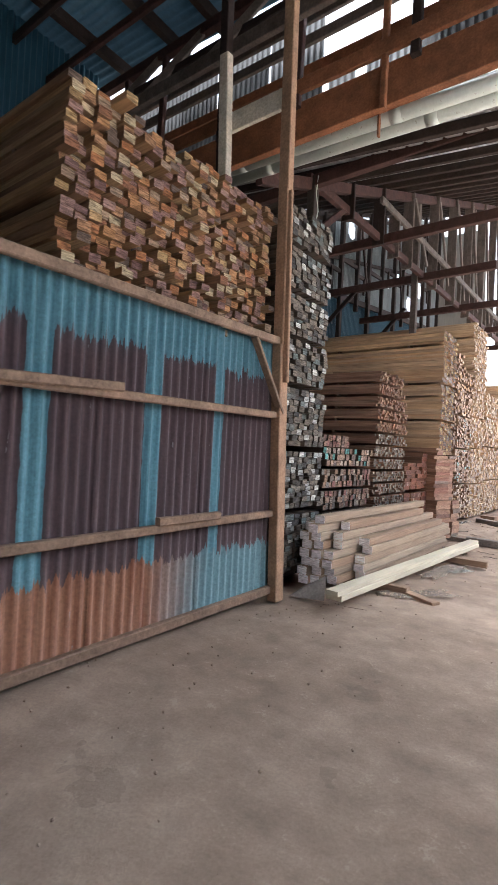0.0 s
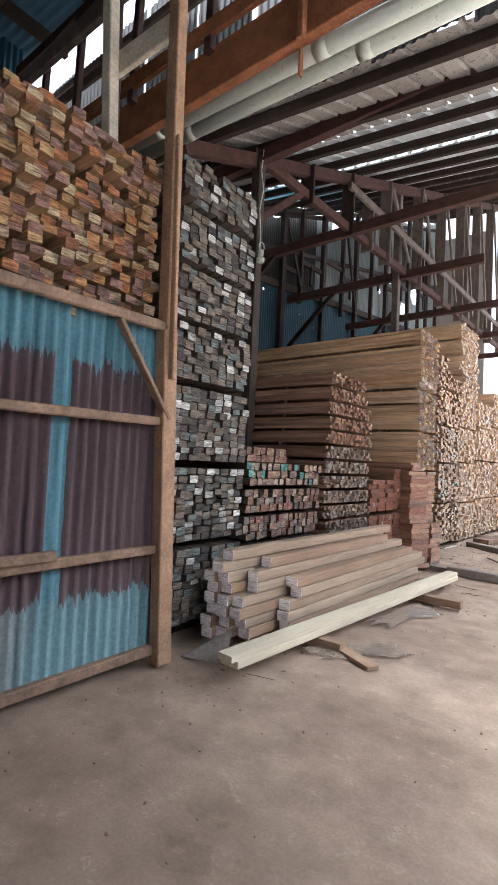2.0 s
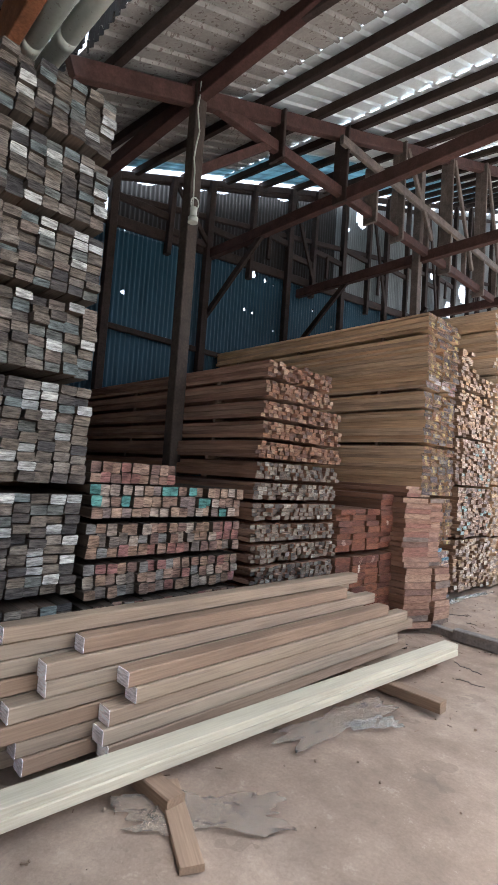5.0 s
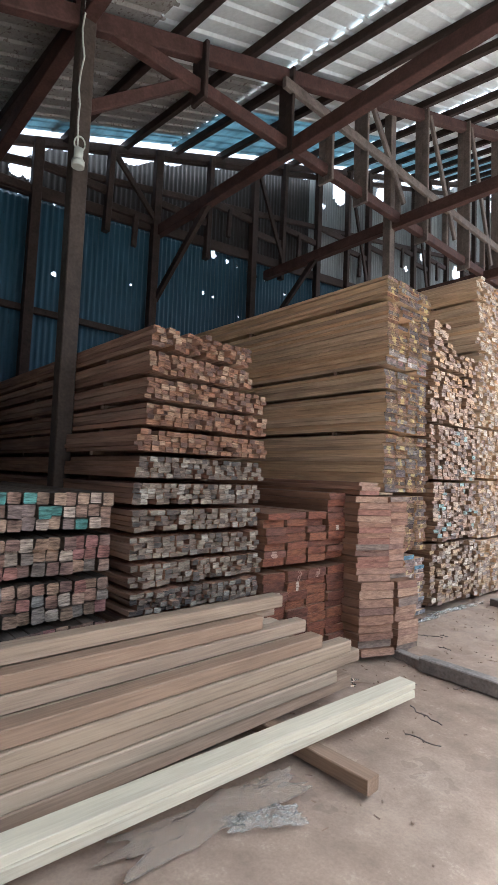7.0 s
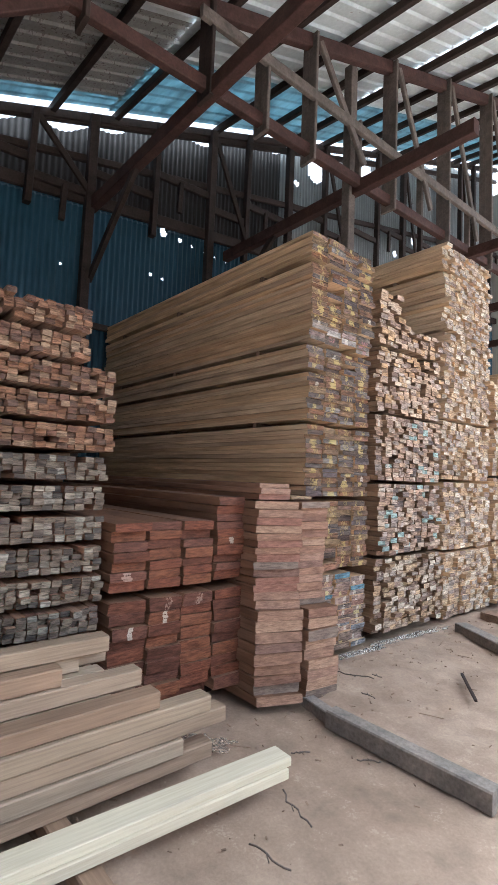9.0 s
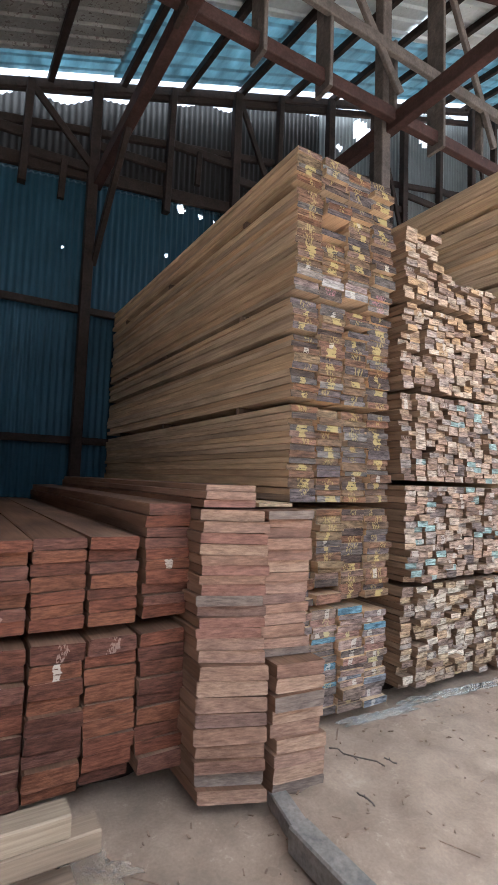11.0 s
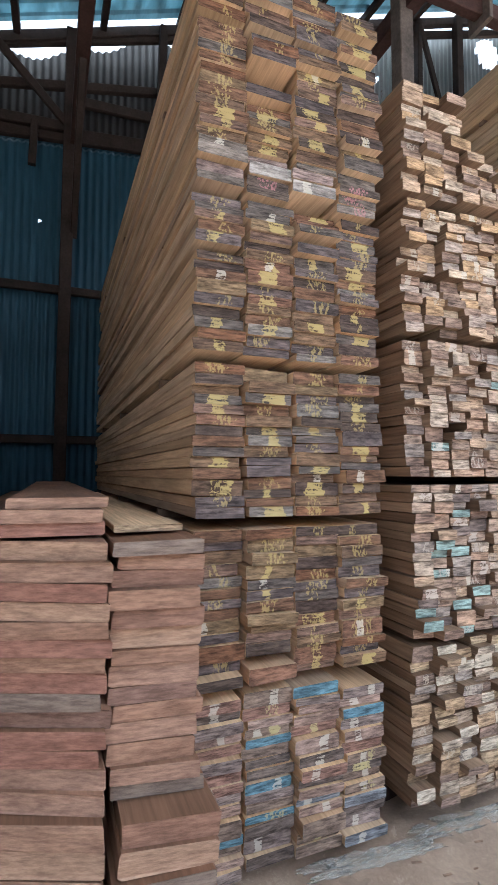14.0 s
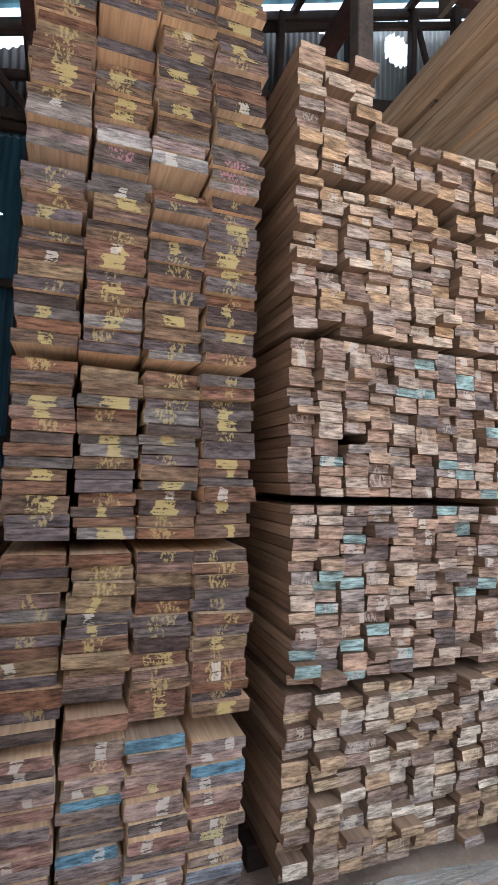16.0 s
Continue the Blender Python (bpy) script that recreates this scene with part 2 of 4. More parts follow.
def thing(name, at, label="", category="", group="", kind=""):
    ob = new(name)
    ob.empty_display_size = 0.1
    ob.matrix_world = at if isinstance(at, Matrix) else Matrix.Translation(at)
    return tagged(ob, label, category, group, kind)


def part(name, bm, material, parent, label=""):
    """Links a bmesh, given in the world's place, as one mesh under a thing or a part."""
    me = mesh_from(name, bm, *(material if isinstance(material, tuple) else (material,)))
    ob = new(name, me)
    if parent:
        ob.parent = parent
        base = parent.matrix_basis.copy()
        if parent.parent:
            base = parent.parent.matrix_basis @ base
        ob.matrix_basis = base.inverted()
    return tagged(ob, label)


def beam_bm(a, b, w, h, bm=None, up=(0, 0, 1), bevel=0.008, mi=0):
    """A squared timber from a to b, w wide and h high, with eased edges."""
    bm = bm or bmesh.new()
    a, b = Vector(a), Vector(b)
    d = (b - a).normalized()
    up = Vector(up)
    if abs(d.dot(up)) > 0.98:
        up = Vector((1, 0, 0))
    s = d.cross(up).normalized()
    u = s.cross(d).normalized()
    c = min(bevel, w * 0.2, h * 0.2)
    prof = [(-w / 2 + c, -h / 2), (w / 2 - c, -h / 2), (w / 2, -h / 2 + c), (w / 2, h / 2 - c), (w / 2 - c, h / 2), (-w / 2 + c, h / 2), (-w / 2, h / 2 - c), (-w / 2, -h / 2 + c)]
    rings = [[bm.verts.new(p + s * x + u * y) for x, y in prof] for p in (a, b)]
    for i in range(8):
        j = (i + 1) % 8
        bm.faces.new((rings[0][i], rings[0][j], rings[1][j], rings[1][i])).material_index = mi
    bm.faces.new(rings[0][::-1]).material_index = mi
    bm.faces.new(rings[1]).material_index = mi
    return bm


def box_bm(x0, x1, y0, y1, z0, z1, bm=None):
    bm = bm or bmesh.new()
    v = [bm.verts.new((x, y, z)) for x in (x0, x1) for y in (y0, y1) for z in (z0, z1)]
    for f in ((0, 1, 3, 2), (4, 6, 7, 5), (0, 4, 5, 1), (2, 3, 7, 6), (0, 2, 6, 4), (1, 5, 7, 3)):
        bm.faces.new([v[i] for i in f])
    return bm


def tube_bm(a, b, r, sides=14, bm=None):
    bm = bm or bmesh.new()
    a, b = Vector(a), Vector(b)
    d = (b - a).normalized()
    s = d.cross(Vector((0, 0, 1)) if abs(d.z) < 0.95 else Vector((1, 0, 0))).normalized()
    u = s.cross(d)
    rings = [[bm.verts.new(p + (s * math.cos(i * math.tau / sides) + u * math.sin(i * math.tau / sides)) * r) for i in range(sides)] for p in (a, b)]
    for i in range(sides):
        bm.faces.new((rings[0][i], rings[0][(i + 1) % sides], rings[1][(i + 1) % sides], rings[1][i])).smooth = True
    bm.faces.new(rings[0][::-1])
    bm.faces.new(rings[1])
    return bm


RIBS = ((0.0, 0.0), (0.36, 0.0), (0.43, 1.0), (0.57, 1.0), (0.64, 0.0))


def ribbed_bm(origin, along, across, n_waves, depth, normal, bm, thick=0.0015):
    """A flat sheet with raised trapezoid ribs and thickness."""
    o, a, c, n = Vector(origin), Vector(along), Vector(across), Vector(normal)
    pts = [((w + f) / n_waves, h) for w in range(n_waves) for f, h in RIBS] + [(1.0, 0.0)]
    for sgn in (0, 1):
        rows = [[bm.verts.new(o + a * f + c * e + n * (depth * h - sgn * thick)) for f, h in pts] for e in (0.0, 1.0)]
        for i in range(len(pts) - 1):
            q = (rows[0][i], rows[0][i + 1], rows[1][i + 1], rows[1][i])
            bm.faces.new(q if sgn == 0 else q[::-1])
    return bm


def corrugated_bm(origin, along, across, n_waves, depth, normal, steps=6, bm=None, thick=0.0015):
    """A corrugated sheet with thickness: waves count along one edge, folds run the other way."""
    bm = bm or bmesh.new()
    o, a, c, n = Vector(origin), Vector(along), Vector(across), Vector(normal)
    k = n_waves * steps
    sides = []
    for sgn in (0, 1):
        rows = []
        for e in (0.0, 1.0):
            rows.append([bm.verts.new(o + a * (i / k) + c * e + n * (depth * 0.5 * math.sin(i / steps * math.tau) - sgn * thick)) for i in range(k + 1)])
        for i in range(k):
            q = (rows[0][i], rows[0][i + 1], rows[1][i + 1], rows[1][i])
            bm.faces.new(q if sgn == 0 else q[::-1]).smooth = True
        sides.append(rows)
    for e in (0, 1):
        for i in range(k):
            bm.faces.new((sides[0][e][i], sides[0][e][i + 1], sides[1][e][i + 1], sides[1][e][i]))
    return bm


# ---- lumber ----


def board_mesh(name, w, h, length, side, end, variant, skew=0.0):
    """A sawn board, its front end at the origin, running back along -x."""
    r = random.Random(variant * 17 + 3)
    c = min(w, h) * (0.06 + 0.07 * r.random())
    prof = [(-w / 2 + c, -h / 2), (w / 2 - c, -h / 2), (w / 2, -h / 2 + c), (w / 2, h / 2 - c), (w / 2 - c, h / 2), (-w / 2 + c, h / 2), (-w / 2, h / 2 - c), (-w / 2, -h / 2 + c)]
    sk = [(r.uniform(-1, 1) * h * 0.06, r.uniform(-1, 1) * h * 0.05) for _ in prof]
    bm = bmesh.new()
    f = [bm.verts.new((r.uniform(-0.004, 0.004) + skew * y, y + a, z + b)) for (y, z), (a, b) in zip(prof, sk)]
    g = [bm.verts.new((-length, y, z)) for y, z in prof]
    for i in range(8):
        j = (i + 1) % 8
        bm.faces.new((f[j], f[i], g[i], g[j]))
    bm.faces.new(f).material_index = 1
    bm.faces.new(g[::-1]).material_index = 1
    return mesh_from(name, bm, side, end)


def add_board(bm, m, w, h, length):
    c = min(w, h) * 0.08
    prof = [(-w / 2 + c, -h / 2), (w / 2 - c, -h / 2), (w / 2, -h / 2 + c), (w / 2, h / 2 - c), (w / 2 - c, h / 2), (-w / 2 + c, h / 2), (-w / 2, h / 2 - c), (-w / 2, -h / 2 + c)]
    f = [bm.verts.new(m @ Vector((0, y, z))) for y, z in prof]
    g = [bm.verts.new(m @ Vector((-length, y, z))) for y, z in prof]
    for i in range(8):
        j = (i + 1) % 8
        bm.faces.new((f[j], f[i], g[i], g[j]))
    bm.faces.new(f).material_index = 1
    bm.faces.new(g[::-1]).material_index = 1


def bundle(name, label, group, y0, y1, z0, z1, xf, bw, bh, side, end, length=4.0, jx=0.03, jy=0.004, roll=0.8, seed=1, joined=False,
           missing=0.0, stagger=0.0, widths=None, wide=0.0, stickers=True, lean=0.0, sticker_h=0.03, skew=0.0, thick=0.0):
    """A tied tier of boards between y0..y1 and z0..z1 with its front ends near xf. Each column is stacked on its own, so the joints do not line up."""
    r = random.Random(seed)
    base = thing(name, (xf - length / 2, (y0 + y1) / 2, z0), label, "lumber", group)
    shift = r.uniform(-0.01, 0.01)
    y0, y1, xf = y0 + shift, y1 + shift, xf + r.uniform(-0.012, 0.012)
    zb = z0
    if stickers:
        for k, fx in enumerate((0.16, 0.52, 0.86)):
            part("sticker", beam_bm((xf - length * fx, y0 + 0.01, z0 + sticker_h / 2), (xf - length * fx, y1 - 0.02, z0 + sticker_h / 2), 0.045, sticker_h, bevel=0.003), RAIL_TIMBER, base)
        zb = z0 + sticker_h
    ncol = max(1, round((y1 - y0) / bw))
    cw = (y1 - y0) / ncol
    variants = [board_mesh("board", cw * 0.965, bh * (0.975 if name == "plank_bundle" else 0.945), length, side, end, seed * 10 + k, skew) for k in range(3)]
    bm = bmesh.new() if joined else None
    inv = base.matrix_basis.inverted()
    for c in range(ncol):
        z = zb
        colx = r.uniform(-stagger, stagger)
        coly = y0 + cw * (c + 0.5)
        rows = max(1, round((z1 - zb) / bh))
        cuts = [r.uniform(0.8, 1.2) * (1.5 if r.random() < thick else 1.0) for _ in range(rows)]
        k = (z1 - zb - 0.004) / sum(cuts)
        for h in (c * k for c in cuts):
            if r.random() < missing:
                z += h
                continue
            x = xf + colx + r.gauss(0, jx) * 0.6 + (r.uniform(0, jx * 2) if r.random() < 0.2 else 0)
            m = Matrix.LocRotScale((x, coly + r.uniform(-jy, jy) + lean * (z - z0), z + h / 2), Euler((radians(r.gauss(0, roll)), 0, radians(r.gauss(0, 0.12)))), None)
            if joined:
                add_board(bm, m, cw * r.uniform(0.9, 0.985), h * 0.96, length)
            else:
                o = new("board", variants[r.randrange(3)])
                o.parent = base
                o.matrix_basis = inv @ m @ Matrix.Diagonal((1, r.uniform(0.92, 1.02), h / bh, 1))
            z += h
    if joined:
        tagged(part("lumber_mass", bm, (side, end), base), kind="stuff")
    return base

# ---- structure ----


def roof_z(x, y):
    return 2.72 + 0.385 * y - 0.11 * x


WALL_X = -6.9
EDGE_X = 1.0


def sand_rise(x, y):
    """The sand north of the sleepers lies a hand higher; it ramps down to the open side."""
    edge = 8.79 if x < -1.0 else 8.79 - 1.2 * min(1.0, (x + 1.0) / 0.8)
    width = 0.05 if x < -1.0 else 0.05 + 2.2 * min(1.0, (x + 1.0) / 0.8)
    t = max(0.0, min(1.0, (y - edge) / width))
    return 0.075 * t * t * (3 - 2 * t)


def make_ground():
    bm = bmesh.new()
    xs = [-60, -30, -15] + [-9 + 0.5 * i for i in range(12)] + [-3 + 0.06 * i for i in range(68)] + [1.2 + 0.4 * i for i in range(18)] + [12, 20, 40, 60]
    ys = [-60, -30, -12] + [-6 + 0.5 * i for i in range(13)] + [0.6 + 0.06 * i for i in range(200)] + [13 + 0.5 * i for i in range(22)] + [30, 45, 80]

    def height(x, y):
        if not (-9 < x < 9 and -6 < y < 24):
            return -0.01
        z = 0.035 * (noise.noise((x * 0.5, y * 0.5, 3)) + 0.5 * noise.noise((x * 1.7, y * 1.7, 5))) - 0.012
        if -3.2 < x < 1.3 and 0.5 < y < 13:
            # trodden hollows, deeper in the loose sand beside the stacks
            soft = 0.35 + 0.65 * max(0.0, min(1.0, (y - 7.0) / 2.5))
            z += (1.0 + 0.7 * (y > 8.9)) * soft * (0.018 * noise.noise((x * 6.0, y * 6.0, 9)) + 0.014 * noise.noise((x * 13.0, y * 13.0, 2)))
        return z + sand_rise(x, y)
    grid = [[bm.verts.new((x, y, height(x, y))) for y in ys] for x in xs]
    for i in range(len(xs) - 1):
        for j in range(len(ys) - 1):
            bm.faces.new((grid[i][j], grid[i + 1][j], grid[i + 1][j + 1], grid[i][j + 1])).smooth = True
    ob = new("ground", mesh_from("ground", bm, GROUND))
    tagged(ob, "trodden brown earth floor of the lumber shed", "ground", kind="structure")


make_ground()


def holed_sheet(bm, y0, y1, ztop, z0, x, pitch, depth, holes):
    """An upright corrugated sheet along y whose top follows ztop(y), with rough holes (y, z, radius) torn through it."""
    steps = 5
    k = int((y1 - y0) / pitch * steps)
    zs = {0.0, 1.0}
    for hy, hz, hr in holes:
        t = ztop(hy) - z0
        zs.update((hz + hr * f - z0) / t for f in (-1, -0.6, -0.2, 0.2, 0.6, 1))
    zs = sorted(zs)
    ys = [y0 + (y1 - y0) * i / k for i in range(k + 1)]
    cols = [[bm.verts.new((x + depth / 2 * math.sin(i / steps * math.tau), y, z0 + (ztop(y) - z0) * s)) for s in zs] for i, y in enumerate(ys)]
    for i in range(k):
        ym = (ys[i] + ys[i + 1]) / 2
        for j in range(len(zs) - 1):
            zm = z0 + (ztop(ym) - z0) * (zs[j] + zs[j + 1]) / 2
            if any((ym - hy) ** 2 + (zm - hz) ** 2 < hr * hr for hy, hz, hr in holes):
                continue
            bm.faces.new((cols[i][j], cols[i + 1][j], cols[i + 1][j + 1], cols[i][j + 1])).smooth = True


def make_west_wall():
    wall = thing("wall_west", (WALL_X, 8, 0), "blue and grey corrugated metal wall on a dark timber frame", "wall", kind="structure")
    bm = bmesh.new()
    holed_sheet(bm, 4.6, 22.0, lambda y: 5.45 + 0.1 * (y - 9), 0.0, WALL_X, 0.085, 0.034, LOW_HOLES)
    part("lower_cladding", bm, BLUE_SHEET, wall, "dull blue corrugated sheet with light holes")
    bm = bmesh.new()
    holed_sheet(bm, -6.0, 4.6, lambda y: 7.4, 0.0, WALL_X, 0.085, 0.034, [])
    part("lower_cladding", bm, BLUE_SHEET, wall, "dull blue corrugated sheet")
    def top(y):
        return roof_z(WALL_X, y) - 0.2 - 0.05 * math.sin(y * 3.1) - 0.05 * math.sin(y * 7.7)
    for ya, yb, skin, lab in ((4.6, 12.6, SHADE_SHEET, "rusted corrugated sheet, darkened for the shade under the roof"), (12.6, 22.0, LIT_WALL_SHEET, "paler upper sheet with the far end's daylight in its colour")):
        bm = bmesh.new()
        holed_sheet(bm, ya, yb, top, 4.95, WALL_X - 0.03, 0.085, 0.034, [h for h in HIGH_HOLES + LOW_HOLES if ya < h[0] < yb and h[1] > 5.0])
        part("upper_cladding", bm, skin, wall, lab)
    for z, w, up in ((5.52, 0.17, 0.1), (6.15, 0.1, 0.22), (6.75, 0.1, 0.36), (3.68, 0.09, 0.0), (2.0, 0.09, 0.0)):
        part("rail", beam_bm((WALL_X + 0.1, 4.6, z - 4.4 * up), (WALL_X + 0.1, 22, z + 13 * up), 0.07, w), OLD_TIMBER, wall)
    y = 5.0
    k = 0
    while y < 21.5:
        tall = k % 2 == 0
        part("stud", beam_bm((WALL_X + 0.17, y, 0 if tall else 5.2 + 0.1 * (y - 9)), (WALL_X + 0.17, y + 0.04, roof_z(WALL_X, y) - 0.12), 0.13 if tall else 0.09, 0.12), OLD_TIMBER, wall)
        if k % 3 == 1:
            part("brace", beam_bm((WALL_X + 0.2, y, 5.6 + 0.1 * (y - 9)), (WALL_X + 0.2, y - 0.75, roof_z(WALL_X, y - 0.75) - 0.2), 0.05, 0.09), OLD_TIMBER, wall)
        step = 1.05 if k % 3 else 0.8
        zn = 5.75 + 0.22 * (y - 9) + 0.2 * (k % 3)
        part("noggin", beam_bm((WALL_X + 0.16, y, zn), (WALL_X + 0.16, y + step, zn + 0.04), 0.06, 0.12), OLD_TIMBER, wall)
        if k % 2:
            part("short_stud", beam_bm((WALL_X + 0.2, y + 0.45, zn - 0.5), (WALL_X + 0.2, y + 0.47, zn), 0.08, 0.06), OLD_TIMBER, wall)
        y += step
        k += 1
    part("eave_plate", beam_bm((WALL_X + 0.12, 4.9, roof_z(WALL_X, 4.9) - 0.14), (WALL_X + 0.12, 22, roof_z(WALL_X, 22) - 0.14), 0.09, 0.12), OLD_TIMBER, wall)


LOW_HOLES = [(10.05, 5.51, 0.075), (10.36, 5.49, 0.045), (10.6, 5.47, 0.035), (10.85, 5.44, 0.03), (11.1, 5.42, 0.03), (11.35, 5.40, 0.025), (9.85, 4.75, 0.028), (10.07, 4.73, 0.022), (10.68, 4.52, 0.025),
             (7.26, 4.29, 0.035), (6.72, 5.27, 0.03), (7.0, 5.29, 0.025), (7.2, 5.3, 0.03), (8.44, 4.48, 0.018), (11.9, 5.3, 0.03), (12.6, 5.1, 0.03), (8.1, 3.75, 0.015)]
HIGH_HOLES = [(13.62, 8.13, 0.24), (15.4, 8.8, 0.26), (13.07, 7.64, 0.06), (6.68, 5.58, 0.1), (6.9, 5.62, 0.14), (16.6, 7.3, 0.08), (17.4, 7.9, 0.1), (18.6, 7.2, 0.25), (19.6, 8.0, 0.3)]
make_west_wall()


def make_plain_walls():
    w = thing("wall_south", (0, -6, 0), "plain grey wall behind the walker", "wall", kind="structure")
    part("panel", box_bm(-7.0, 4.1, -6.2, -6.0, 0, 7.4), BRICK_PLAIN, w)
    # Unseen wall added to cut sky light coming in from the south-east.
    w = thing("east_sky_blocker", (4.1, -2, 0), "added unseen plain wall that blocks south-east sky light", "wall", kind="structure")
    part("panel", box_bm(4.1, 4.3, -6.2, -1.8, 0, 6.75), BRICK_PLAIN, w)
    # Added out of view: keeps low sky light off the depth of the shed.
    w = thing("yard_sky_blocker", (12, 14, 0), "added unseen dark wall that blocks low sky from the shed", "wall", kind="structure")
    part("panel", box_bm(12.0, 12.2, -12, 40, 0, 6.0), COLUMN_TIMBER, w)
    w = thing("wall_north", (-5, 22, 0), "plain grey end wall beside the open end of the shed", "wall", kind="structure")
    part("panel", box_bm(-7.0, -5.0, 22.0, 22.2, 0, 11.0), BRICK_PLAIN, w)


make_plain_walls()


def make_roof():
    """Main lean-to roof that climbs with y, and the higher roof of the bay before it."""
    bm, clear, shaded = bmesh.new(), bmesh.new(), bmesh.new()
    y, k = 5.12, 0
    while y < 21:
        y2 = min(y + 1.95, 22)
        lift = 0.012 * (k % 2)
        xm = -6.35 if y < 8.5 else -5.2
        # The dark copy starts at xo, where the roof falls into shade.
        xo = EDGE_X if y < 6.5 else -4.5 if y < 8.5 else xm
        for x0, x1, tgt in ((EDGE_X, xo, bm), (xo, xm, shaded), (xm, -6.72, clear)):
            if x0 == x1:
                continue
            a0, a1, c1 = Vector((x0, y, roof_z(x0, y) + lift)), Vector((x1, y, roof_z(x1, y) + lift)), Vector((x0, y2, roof_z(x0, y2) + lift + 0.02))
            n = (a1 - a0).cross(c1 - a0).normalized()
            n = n if n.z > 0 else -n
            ribbed_bm(a0, a1 - a0, c1 - a0, max(1, round(abs(x1 - x0) / 0.24)), 0.035, n, tgt)
        y += 1.9
        k += 1
    ob = new("ceiling", mesh_from("ceiling", bm, ROOF_SHEET))
    tagged(ob, "grey zinc roof sheets seen from below", "roof", kind="structure")
    ob = new("ceiling_shaded", mesh_from("ceiling_shaded", shaded, SHADED_ROOF))
    tagged(ob, "rust-flecked roof sheets, darkened for the shade away from the opening", "roof", kind="structure")
    ob = new("ceiling_eave_glow", mesh_from("ceiling_eave_glow", clear, CLEAR_SHEET))
    tagged(ob, "translucent bluish strip standing in for eave light reflected on the roof", "roof", kind="structure")
    bm = bmesh.new()
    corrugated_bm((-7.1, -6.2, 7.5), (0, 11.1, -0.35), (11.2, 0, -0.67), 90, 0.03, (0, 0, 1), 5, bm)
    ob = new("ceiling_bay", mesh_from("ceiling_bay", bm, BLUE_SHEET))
    tagged(ob, "dark corrugated roof of the neighbouring bay", "roof", kind="structure")


make_roof()


def make_roof_frame():
    fr = thing("roof_truss", (-3.9, 11, 5.4), "dark reddish-brown timber roof trusses and purlins", "roof truss", kind="structure")
    y = 5.4
    while y < 21.8:
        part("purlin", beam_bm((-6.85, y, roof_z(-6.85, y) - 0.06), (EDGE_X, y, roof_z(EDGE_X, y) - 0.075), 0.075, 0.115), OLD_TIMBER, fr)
        y += 0.92
    for x in (-3.9, 0.9):
        part("top_chord", beam_bm((x, 5.0, roof_z(x, 5.0) - 0.22), (x, 21.5, roof_z(x, 21.5) - 0.22), 0.1, 0.17), TRUSS_TIMBER, fr)

        def low(y):
            return 5.42 + 0.02 * (y - 6.3)
        part("bottom_chord", beam_bm((x, 6.2, low(6.2)), (x, 21, low(21)), 0.09, 0.14), TRUSS_TIMBER, fr)
        if x < 0:
            part("middle_chord", beam_bm((x + 0.1, 8.6, 6.1), (x + 0.1, 21, 6.3), 0.06, 0.13), FRAME_TIMBER, fr)
        for k, y in enumerate((7.5, 8.75, 9.5, 10.25, 11.9, 13.4, 14.9, 16.4, 17.9, 19.4)):
            top = 6.2 if k == 2 else roof_z(x, y) - 0.15
            for dx in (-0.055, 0.055):
                part("web_post", beam_bm((x + dx, y, low(y) - 0.15), (x + dx, y, top), 0.045, 0.12), OLD_TIMBER if k < 2 else FRAME_TIMBER, fr)
            if k > 2:
                part("web_brace", beam_bm((x + 0.1, y + 0.05, roof_z(x, y) - 0.25), (x + 0.1, y + 0.95, low(y) + 0.2), 0.05, 0.09), FRAME_TIMBER, fr)
            if k > 3:
                part("web_strut", beam_bm((x, y - 0.7, low(y)), (x, y - 0.7, 6.35), 0.05, 0.09), FRAME_TIMBER, fr)
    for y, z in ((6.3, 5.42), (8.8, 5.46), (11.25, 5.5), (14.2, 5.55), (17.2, 5.6), (20.2, 5.65)):
        part("tie_beam", beam_bm((-6.8, y, z - 0.05), (-2.35 if y > 11 else 0.9, y, z - 0.02), 0.12, 0.17), TRUSS_TIMBER, fr)
    part("knee_brace", beam_bm((-3.9, 6.35, 4.6), (-3.9, 7.4, 5.45), 0.07, 0.1), TRUSS_TIMBER, fr)
    for y in (8.8, 11.25, 14.2):
        part("wall_brace", beam_bm((-6.75, y, 4.3), (-5.4, y, 5.4 + 0.06 * (y - 8.8)), 0.07, 0.1), OLD_TIMBER, fr)


make_roof_frame()


def make_columns():
    for x, y, top, mt, lab in ((-3.87, 6.3, 5.45, COLUMN_TIMBER, "weathered timber column behind the lumber"), (-4.05, 11.2, 7.2, FRAME_TIMBER, "grey timber column rising above the stacks"),
                               (-4.05, 16.0, 9.1, FRAME_TIMBER, "grey timber column rising above the stacks"), (0.95, 3.0, 6.6, FRAME_TIMBER, "weathered timber column"),
                               (0.9, 14.0, 7.6, FRAME_TIMBER, "weathered timber column")):
        col = thing("timber_column", (x, y, 0), lab, "column", "timber columns")
        part("shaft", beam_bm((x, y, 0), (x, y, top), 0.13, 0.13), mt, col)
        part("base_block", box_bm(x - 0.14, x + 0.14, y - 0.14, y + 0.14, 0, 0.12), BRICK_PLAIN, col)


make_columns()


